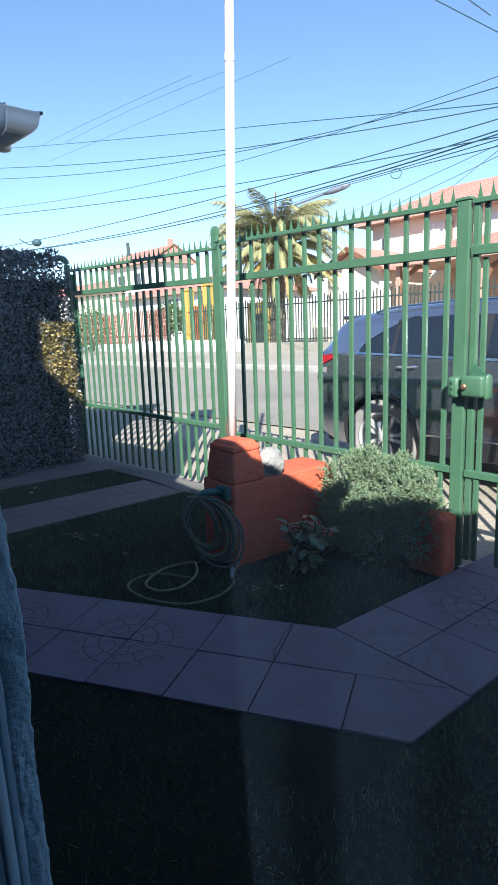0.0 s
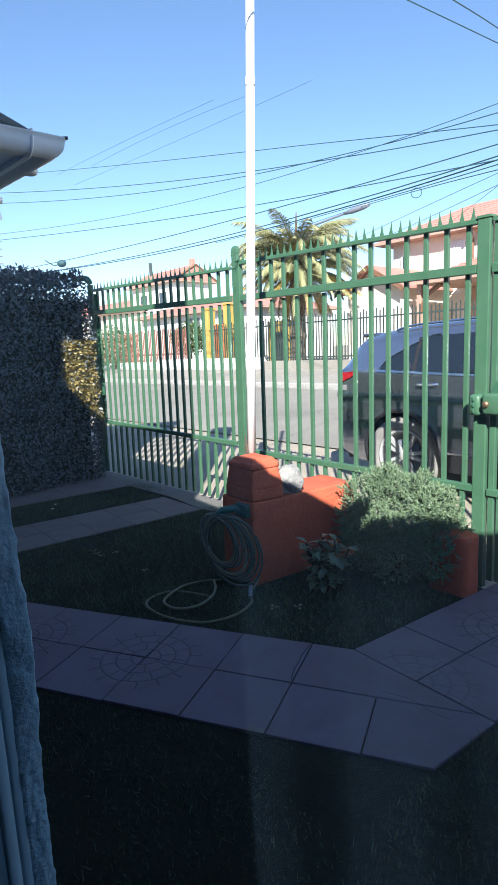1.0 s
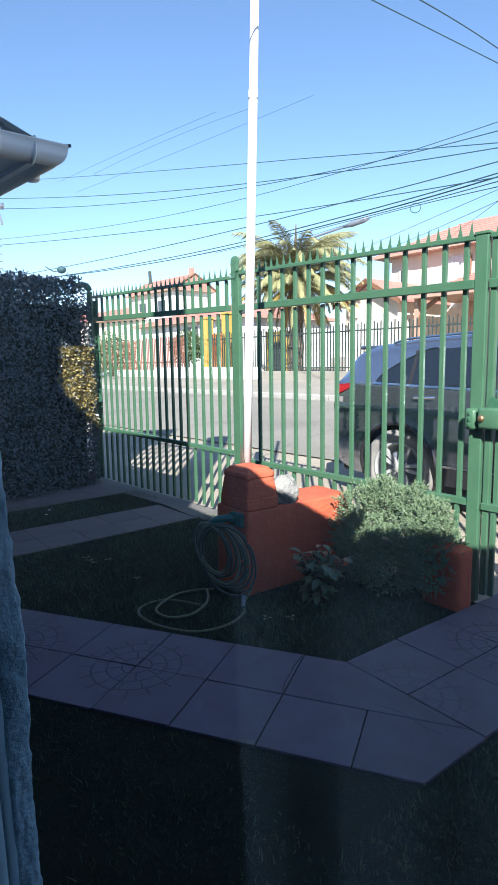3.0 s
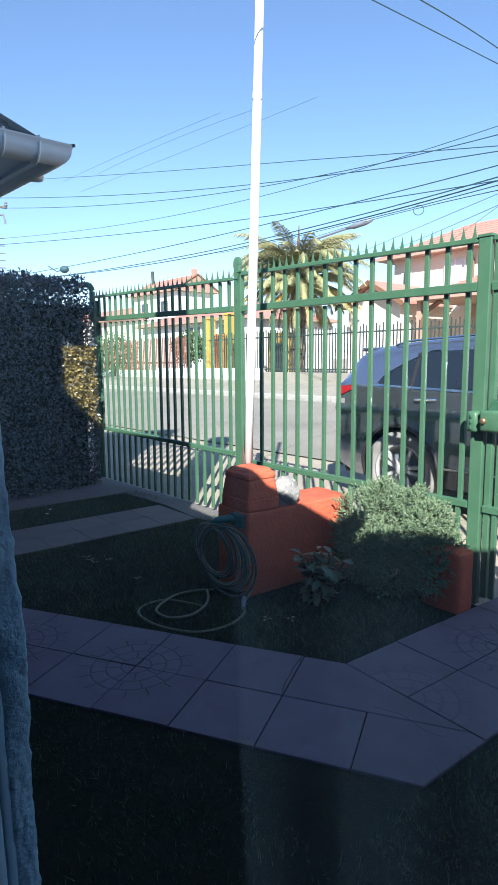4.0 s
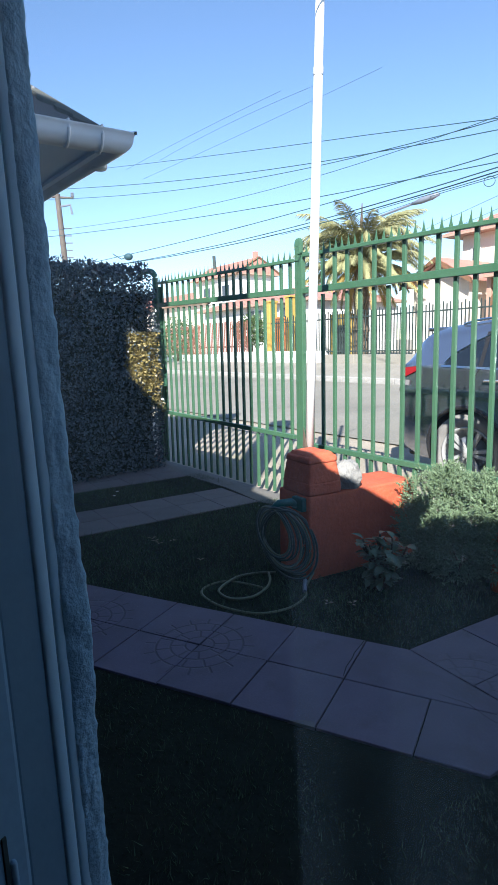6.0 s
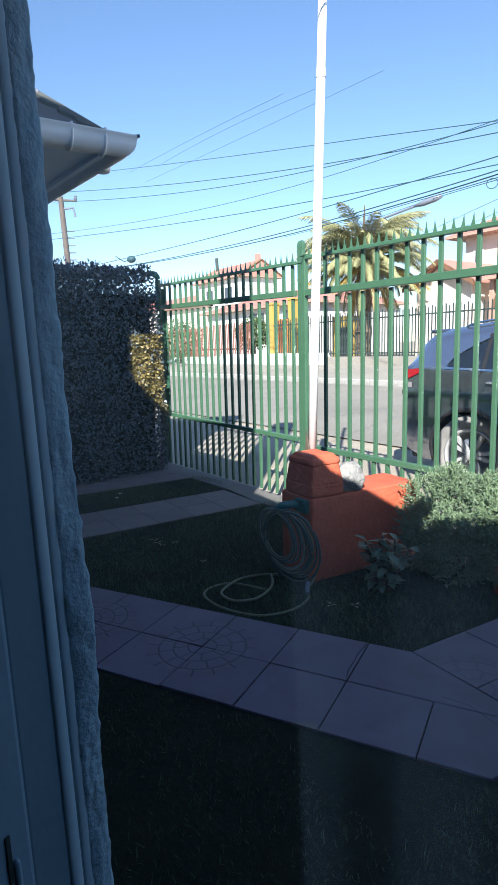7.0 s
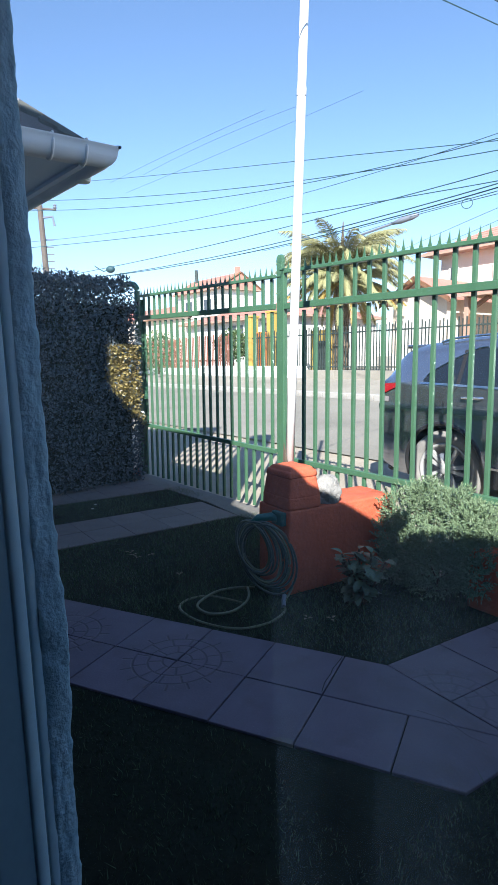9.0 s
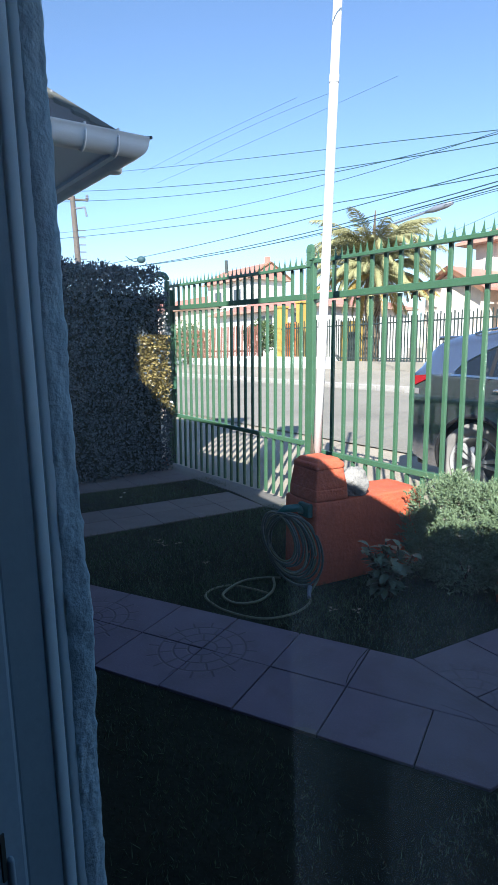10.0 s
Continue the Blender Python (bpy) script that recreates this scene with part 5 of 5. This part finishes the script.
part("panel", box(1.0, 0.3, 1.75, (0, 0, 0.85), 0.02), M_YELLOW, ob)
part("opening", box(0.5, 0.05, 1.2, (0.2, -0.16, 1.0)), M_BARDK, ob)


def hip_house(name, u0, u1, v0, v1, z0, zw, zr, wallm, roofm, label, over=0.5, ridge=None, gable=False):
    """A house with walls, an overhanging tiled roof and eaves boards."""
    ob = thing(name, frame_at((u0 + u1) / 2, v0), label, "house")
    hw, d = (u1 - u0) / 2, v1 - v0
    part("wall", span(-hw, hw, 0, d, z0, zw), wallm, ob)
    o = over
    ins = 0.0 if gable else (ridge if ridge is not None else min(hw, d / 2) + o) 
    e = [(-hw - o, -o, zw), (hw + o, -o, zw), (hw + o, d + o, zw), (-hw - o, d + o, zw), (-hw - o + ins, d / 2, zr), (hw + o - ins, d / 2, zr)]
    lo = [(x, y, z - 0.09) for x, y, z in e[:4]]
    part("eave_board", solid(e[:4] + lo, [(0, 1, 2, 3), (7, 6, 5, 4), (0, 4, 5, 1), (1, 5, 6, 2), (2, 6, 7, 3), (3, 7, 4, 0)]), M_EAVE, ob)
    e = [(x, y, z + 0.004) for x, y, z in e]
    rf = part("roof", solid(e, [(0, 1, 5, 4), (1, 2, 5), (2, 3, 4, 5), (3, 0, 4), (3, 2, 1, 0)]), roofm, ob)
    n = 9
    for k in range(1, n):
        t = k / n
        a = Vector(e[0]).lerp(Vector(e[4]), t)
        b = Vector(e[1]).lerp(Vector(e[5]), t)
        if (b - a).length > 0.3:
            part("tile_course", tube([a, b], 0.03, 5), roofm, rf)
    return ob


def house_window(ob, x, z, w, h, curtain=False, y=0.0):
    win = part("window", box(w, 0.06, h, (x, y - 0.015, z)), M_CURTAIN if curtain else M_PANE, ob)
    for sx, sw, sz, sh in ((x - w / 2, 0.07, z, h), (x + w / 2, 0.07, z, h), (x, 0.05, z, h)):
        part("frame", box(sw, 0.1, sh, (sx, y - 0.02, sz)), M_HWHITE, win)
    part("sill", box(w + 0.2, 0.18, 0.07, (x, y - 0.06, z - 0.07)), M_HWHITE, win)


H1 = hip_house("house_across", -10.4, 2.2, 16.6, 23.0, 0.9, 5.55, 7.1, M_CREAM, M_ROOFPINK, "two-storey cream house with a pinkish tile roof across the street", 0.55, 2.0)
house_window(H1, -5.7, 3.95, 0.34, 1.0)
house_window(H1, -3.6, 3.85, 0.8, 1.35, True)
house_window(H1, -1.0, 3.85, 1.0, 1.35, True)
house_window(H1, 2.6, 3.75, 1.5, 1.35, True)
# whiter strip paints the sunlit wall below the eave's shadow
part("band", span(-6.32, 6.32, -0.03, 0.0, 3.35, 4.35), M_HWHITE, H1, "pale strip painted as the sunlit lower part of the upper wall")
part("downpipe", tube([(-2.8, -0.5, 5.4), (-2.9, -0.08, 5.1), (-2.9, -0.08, 3.6)], 0.07, 8), M_BROWN, H1, "brown downpipe")
part("chimney", tube([(-0.2, 3.2, 6.8), (-0.2, 3.2, 7.75)], 0.16, 12), M_ROOFPINK, H1)
part("vent_pipe", tube([(-1.2, 2.9, 6.8), (-1.2, 2.9, 7.4)], 0.05, 8), M_LAMPGREY, H1)
part("vent_cap", lathe([(0.16, 0), (0.16, 0.06), (0.02, 0.1)], 12), M_LAMPGREY, H1, at=pose(-1.2, 2.9, 7.4))
# ground-floor porch in front of it
P1 = hip_house("porch", -7.2, 2.0, 14.0, 16.5, 3.55, 3.6, 4.35, M_BROWN, M_ROOFPINK, "brown timber porch with a pink tile roof", 0.3, 1.6)
for u in (-4.9, -2.0, 1.0, 4.0):
    part("porch_post", box(0.16, 0.16, 2.7, (u, 0.1, 0.9), 0.01), M_EAVE, P1)
    # brown arch put in for the shadow along the wall edge
    part("arch_brace", tube([(u, 0.1, 2.6), (u + 0.3, 0.1, 3.2), (u + 0.8, 0.1, 3.5)], 0.09, 6), M_BROWN, P1)
# brown sheet gives the porch interior its shade by colour
part("porch_back", span(-4.4, 4.4, 2.42, 2.47, 0.9, 3.5), M_EAVE, P1, "brown wall standing in for the shaded inside of the porch")
house_window(H1, -2.2, 1.7, 1.0, 1.4)
part("door", box(0.9, 0.08, 2.0, (0.2, -0.03, 0.95)), M_BROWN, H1, "brown front door")
A1 = thing("annex", frame_at(-9.22, 13.8, -0.15), "white annex with a small pink tile gable roof", "house")
part("wall", span(-1.15, 1.15, 0, 4.0, 0.9, 3.75), M_CREAM, A1)
part("gable", solid([(-1.15, 0, 3.75), (1.15, 0, 3.75), (0, 0, 4.4), (-1.15, 0.2, 3.75), (1.15, 0.2, 3.75), (0, 0.2, 4.4)], [(0, 1, 2), (5, 4, 3), (0, 2, 5, 3), (1, 4, 5, 2), (0, 3, 4, 1)]), M_CREAM, A1)
for sg in (-1, 1):
    slope = [(0, -0.35, 4.52), (sg * 1.5, -0.35, 3.68), (sg * 1.5, 4.2, 3.68), (0, 4.2, 4.52)]
    part("roof", solid(slope + [(x, y, z - 0.08) for x, y, z in slope], [(0, 1, 2, 3), (7, 6, 5, 4), (0, 4, 5, 1), (1, 5, 6, 2), (2, 6, 7, 3), (3, 7, 4, 0)]), M_ROOFPINK, A1)
    part("barge_board", solid([(0, -0.38, 4.50), (sg * 1.5, -0.38, 3.66), (sg * 1.5, -0.38, 3.50), (0, -0.38, 4.34), (0, -0.352, 4.50), (sg * 1.5, -0.352, 3.66), (sg * 1.5, -0.352, 3.50), (0, -0.352, 4.34)],
                              [(0, 1, 2, 3), (7, 6, 5, 4), (0, 4, 5, 1), (1, 5, 6, 2), (2, 6, 7, 3), (3, 7, 4, 0)]), M_BROWN, A1)
part("garage_door", box(1.6, 0.06, 2.2, (0.1, -0.02, 0.9)), M_HWHITE, A1)
H2 = hip_house("far_house", -42.0, -35.4, 22.7, 26.3, 1.0, 7.25, 8.55, M_HWHITE, M_ROOFPINK, "white far house with a pinkish tile gable roof", 0.4, gable=True)
part("gable", solid([(3.32, 0, 7.2), (3.32, 3.6, 7.2), (3.32, 1.8, 8.4), (3.1, 0, 7.2), (3.1, 3.6, 7.2), (3.1, 1.8, 8.4)], [(0, 1, 2), (5, 4, 3), (0, 2, 5, 3), (1, 4, 5, 2), (0, 3, 4, 1)]), M_HWHITE, H2)
for y1 in (-0.4, 4.0):
    part("barge_board", tube([(3.72, 1.8, 8.52), (3.72, y1, 7.22)], 0.09, 4), M_BROWN, H2)
house_window(H2, 1.6, 5.2, 1.2, 1.3)
house_window(H2, -1.4, 5.2, 1.2, 1.3)
part("flue", tube([(-2.35, 1.4, 7.8), (-2.45, 1.4, 9.4)], 0.14, 10), M_BARDK, H2, "dark metal flue")
part("chimney", box(0.34, 0.34, 0.62, (3.1, 1.9, 8.4), 0.02), M_ROOFPINK, H2)
H3 = hip_house("low_house", -27.5, -17.6, 15.0, 21.0, 0.9, 3.7, 4.75, M_HWHITE, M_ROOFPINK, "low pale house behind the red fence", 0.4, 3.0)
house_window(H3, 0.5, 2.2, 1.3, 1.2)
house_window(H3, 3.2, 2.2, 1.0, 1.2)
H4 = hip_house("far_house", -62.0, -40.0, 22.0, 30.0, 1.0, 5.4, 7.0, M_CREAM, M_ROOFPINK, "distant cream house down the street", 0.5, 3.4)
H5 = hip_house("house_across", 6.0, 18.0, 16.0, 23.0, 0.9, 5.3, 7.0, M_CREAM, M_ROOFPINK, "cream house further along the street", 0.5, 3.4)

# shrubs behind the red fence
for u, v, z, s, lab in ((-23.6, 11.0, 1.5, 1.25, "green shrub above the red fence"), (-18.6, 12.3, 1.8, 0.8, "green shrub beside the yellow pillars")):
    sh = thing("shrub", frame_at(u, v), lab, "shrub")
    part("stem", tube([(0, 0, 0.8), (0.05, 0, 1.4), (0, 0, z)], 0.05, 6), M_TWIG, sh)

    def blob(r, z=z, s=s):
        d = Vector((r.gauss(0, 1), r.gauss(0, 1), r.gauss(0, 0.8))).normalized()
        return d * s * r.uniform(0.6, 1.0) * (1 + 0.3 * noise.noise(d * 2)) + Vector((0, 0, z + 0.4)), d
    sv, sf = hedge_leaves(1800, blob, 0.13, 40)
    tagged(part("foliage", mesh_from("foliage", sv, sf, M_FARGREEN), None, sh), kind="stuff")

# ---- palm ----
palm = thing("palm_tree", frame_at(-11.15, 11.9), "date palm with arching fronds and yellow dry skirts", "palm")
PZ = 4.22
part("trunk", tube([(0, 0, 0.8), (0.05, 0, 2.0), (0, 0.05, 3.2), (0, 0, PZ)], 0.3, 14, radii=[0.34, 0.30, 0.30, 0.24]), M_PALMTRUNK, palm)
rp = random.Random(77)


def frond(az, lift, length, droop, mat, twist=0.0):
    """An arching rib with two rows of narrow leaflets."""
    vs, fs = [], []
    d = Vector((math.cos(az), math.sin(az), 0))
    s = Vector((-d.y, d.x, 0))
    n = 20
    p = Vector((0, 0, PZ)) + d * 0.12
    pts = [p.copy()]
    for i in range(n):
        ang = lift - droop * ((i + 0.5) / n) ** 1.3
        p += (d * math.cos(ang) + Vector((0, 0, math.sin(ang)))) * length / n
        pts.append(p.copy())
    rib = tube([pts[i] for i in range(0, n + 1, 2)], 0.03, 5, radii=[0.045 - 0.004 * i for i in range(n // 2 + 1)])
    fr = part("frond", rib, mat, palm)
    for i in range(2, n * 4):
        t = i / (n * 4)
        k = min(int(t * n), n - 1)
        p = pts[k].lerp(pts[k + 1], t * n - k)
        tan = (pts[k + 1] - pts[k]).normalized()
        nrm = s.cross(tan).normalized()
        ll = 0.52 * math.sin(math.pi * (0.10 + 0.86 * t)) ** 0.7 * (length / 2.6)
        for sg in (-1, 1):
            al = (tan * 0.9 + s * sg * 0.55 + nrm * rp.uniform(-0.1, 0.25) + Vector((0, 0, -0.35))).normalized()
            b = len(vs)
            w = tan * 0.014
            tip = p + al * ll * rp.uniform(0.85, 1.1) + Vector((0, 0, -0.12 * ll))
            mid = p + al * ll * 0.5 + Vector((0, 0, 0.03))
            vs += [p - w, p + w, mid + w * 1.2, mid - w * 1.2, tip]
            fs += [(b, b + 1, b + 2, b + 3), (b + 3, b + 2, b + 4)]
    tagged(part("foliage", mesh_from("foliage", vs, fs, mat), None, fr), kind="stuff")


for k in range(42):
    frond(k * 2.399, radians(rp.uniform(55, 84)), rp.uniform(2.5, 3.1), radians(rp.uniform(85, 130)), M_PALM)
for k in range(46):
    frond(k * 2.399 + 0.7, radians(rp.uniform(5, 60)), rp.uniform(1.9, 2.6), radians(rp.uniform(60, 105)), M_PALM)
for k in range(18):
    frond(k * 0.524 + 0.2, radians(rp.uniform(-45, 0)), rp.uniform(1.7, 2.5), radians(rp.uniform(35, 70)), M_PALMDRY if k % 2 else M_PALM)
part("spear", tube([(0, 0, PZ), (0.02, 0, PZ + 1.2), (0.06, 0, PZ + 2.1)], 0.05, 6, radii=[0.09, 0.07, 0.015]), M_PALMTRUNK, palm, "upright unopened frond")

# ---- street lamp, poles and cables ----
lampost = thing("street_lamp", None, "grey street lamp on a long arm over the road", "lamp")
LA, LB = Vector((-1.72, 17.88, 6.13)), Vector((-3.74, 18.62, 5.84))
hd = LB.lerp(LA, 0.55)
part("arm", tube([(-4.0, 18.78, 5.74), LB, hd.lerp(LA, 0.2)], 0.04, 8), M_LAMPGREY, lampost)
part("lamp_head", tube([hd, hd.lerp(LA, 0.35), hd.lerp(LA, 0.75), LA], 0.06, 10, radii=[0.04, 0.10, 0.10, 0.05]), M_LAMPGREY, lampost, "grey lamp head", smooth=True)
part("pole", tube([(-4.0, 18.78, 0.8), (-4.0, 18.78, 5.78)], 0.08, 10), M_LAMPGREY, lampost)
util = thing("utility_pole", None, "brown utility pole with a cross-arm and insulators", "pole")
PB, PT = Vector((-18.75, 19.55, 1.0)), Vector((-18.52, 18.82, 8.55))
part("pole_shaft", tube([PB, PT], 0.13, 10, radii=[0.16, 0.115]), M_POLEWOOD, util)
part("cross_arm", tube([(-19.35, 18.05, 8.43), (-18.02, 19.32, 8.40)], 0.05, 6), M_POLEWOOD, util)
for t in (0.02, 0.45, 0.97):
    p = Vector((-19.35, 18.05, 8.43)).lerp(Vector((-18.02, 19.32, 8.40)), t)
    part("insulator", lathe([(0.06, 0), (0.09, 0.06), (0.05, 0.1), (0.08, 0.16), (0.02, 0.22)], 10), M_LAMPGREY, util, at=pose(p.x, p.y, p.z + 0.04))
part("bracket", tube([(-18.5, 18.85, 8.0), (-18.15, 19.2, 8.1), (-18.1, 19.25, 7.7)], 0.05, 6), M_LAMPGREY, util)
for i in range(5):
    z = 7.1 - i * 0.32
    part("rack", tube([(-18.75, 19.0, z), (-18.25, 19.3, z)], 0.03, 5), M_LAMPGREY, util)


def cable(a, m, b, r, first=-6):
    """One hanging cable through three places, carried on past both ends."""
    a, m, b = (Vector(p) - Vector((0, 0, 0.07)) for p in (a, m, b))
    d1, d2 = (m - a).length, (b - m).length
    s = d1 / (d1 + d2)
    pts = []
    for i in range(first, 31):
        t = i / 24
        l0 = (t - s) * (t - 1) / (s)
        l1 = t * (t - 1) / (s * (s - 1))
        l2 = t * (t - s) / (1 - s)
        p = a * l0 + m * l1 + b * l2
        pts.append(p - Vector((0, 0, 0.011 * max(0.0, -p.x - 2.0))))
    ob = thing("overhead_cable", None, "thin dark overhead cable sagging across the street", "cable", group="overhead cables")
    part("strand", tube(pts, r * 0.85, 5), M_CABLE, ob)


cable((-14.38, 16.89, 8.74), (-6.52, 13.22, 7.02), (-0.43, 9.77, 5.56), 0.010)
cable((-15.39, 16.27, 8.02), (-4.16, 13.26, 6.38), (1.92, 10.01, 5.43), 0.013)
cable((-15.48, 16.31, 7.67), (-4.18, 13.28, 6.29), (1.91, 9.92, 5.7), 0.012)
cable((-15.72, 16.42, 6.59), (-4.42, 13.42, 6.05), (1.9, 9.87, 5.84), 0.009)
cable((-15.76, 16.43, 6.37), (-4.27, 13.45, 5.55), (1.94, 10.15, 4.95), 0.013)
cable((-15.17, 17.19, 5.34), (-4.42, 13.83, 5.4), (1.93, 10.08, 5.21), 0.014)
cable((-14.17, 18.01, 5.29), (-4.63, 14.36, 5.13), (1.94, 10.13, 5.02), 0.016)
cable((-14.35, 17.88, 5.25), (-4.61, 14.3, 5.02), (1.94, 10.15, 4.96), 0.017)
cable((-7.28, 21.58, 6.48), (-1.03, 14.35, 5.47), (1.94, 10.17, 4.88), 0.012)
cable((-4.57, 22.34, 6.82), (0.11, 13.93, 5.49), (1.94, 10.2, 4.79), 0.011)
cable((-15.09, 21.01, 10.28), (-11.37, 19.29, 10.21), (-8.33, 17.77, 10.05), 0.007)
cable((-13.77, 21.76, 10.66), (-10.17, 19.93, 10.53), (-7.09, 18.25, 10.25), 0.007)
cable((-14.13, 21.76, 10.03), (-9.96, 20.47, 10.23), (-5.63, 18.78, 10.3), 0.007)
cable((0.95, 3.81, 4.72), (1.31, 4.35, 4.72), (1.73, 4.97, 4.715), 0.0065, -70)
cable((1.34, 3.87, 4.66), (1.52, 4.35, 4.74), (1.73, 4.9, 4.82), 0.0065, -80)
cable((-3.32, 20.8, 5.45), (0.11, 14.89, 5.24), (1.98, 11.18, 4.99), 0.007)
cable((-2.47, 20.97, 5.4), (0.4, 14.96, 5.03), (1.99, 11.23, 4.78), 0.007)
cable((0.6, 21.19, 5.94), (1.55, 14.52, 5.17), (1.99, 11.23, 4.78), 0.007)
ballc = thing("cable_splice", None, "dark splice closure hanging from a cable", "cable closure")
sp = bmesh.new()
bmesh.ops.create_uvsphere(sp, u_segments=16, v_segments=10, radius=0.15)
for v in sp.verts:
    v.co = Vector((v.co.x * 1.25, v.co.y, v.co.z * 0.9)) + Vector((-13.04, 16.6, 5.06))
part("closure", sp, M_CABLE, ballc, smooth=True)
part("tail", tube([(-13.04, 16.6, 5.06), (-13.3, 16.5, 4.99), (-13.5, 16.4, 5.12), (-13.7, 16.5, 5.22)], 0.02, 6), M_CABLE, ballc)
coil = thing("cable_coil", None, "small slack coil of cable on a line", "cable")
part("loop", tube([(0.10 + 0.13 * math.cos(a), 13.9, 5.36 + 0.12 * math.sin(a)) for a in [2 * math.pi * k / 20 for k in range(20)]], 0.010, 5, closed=True), M_CABLE, coil)
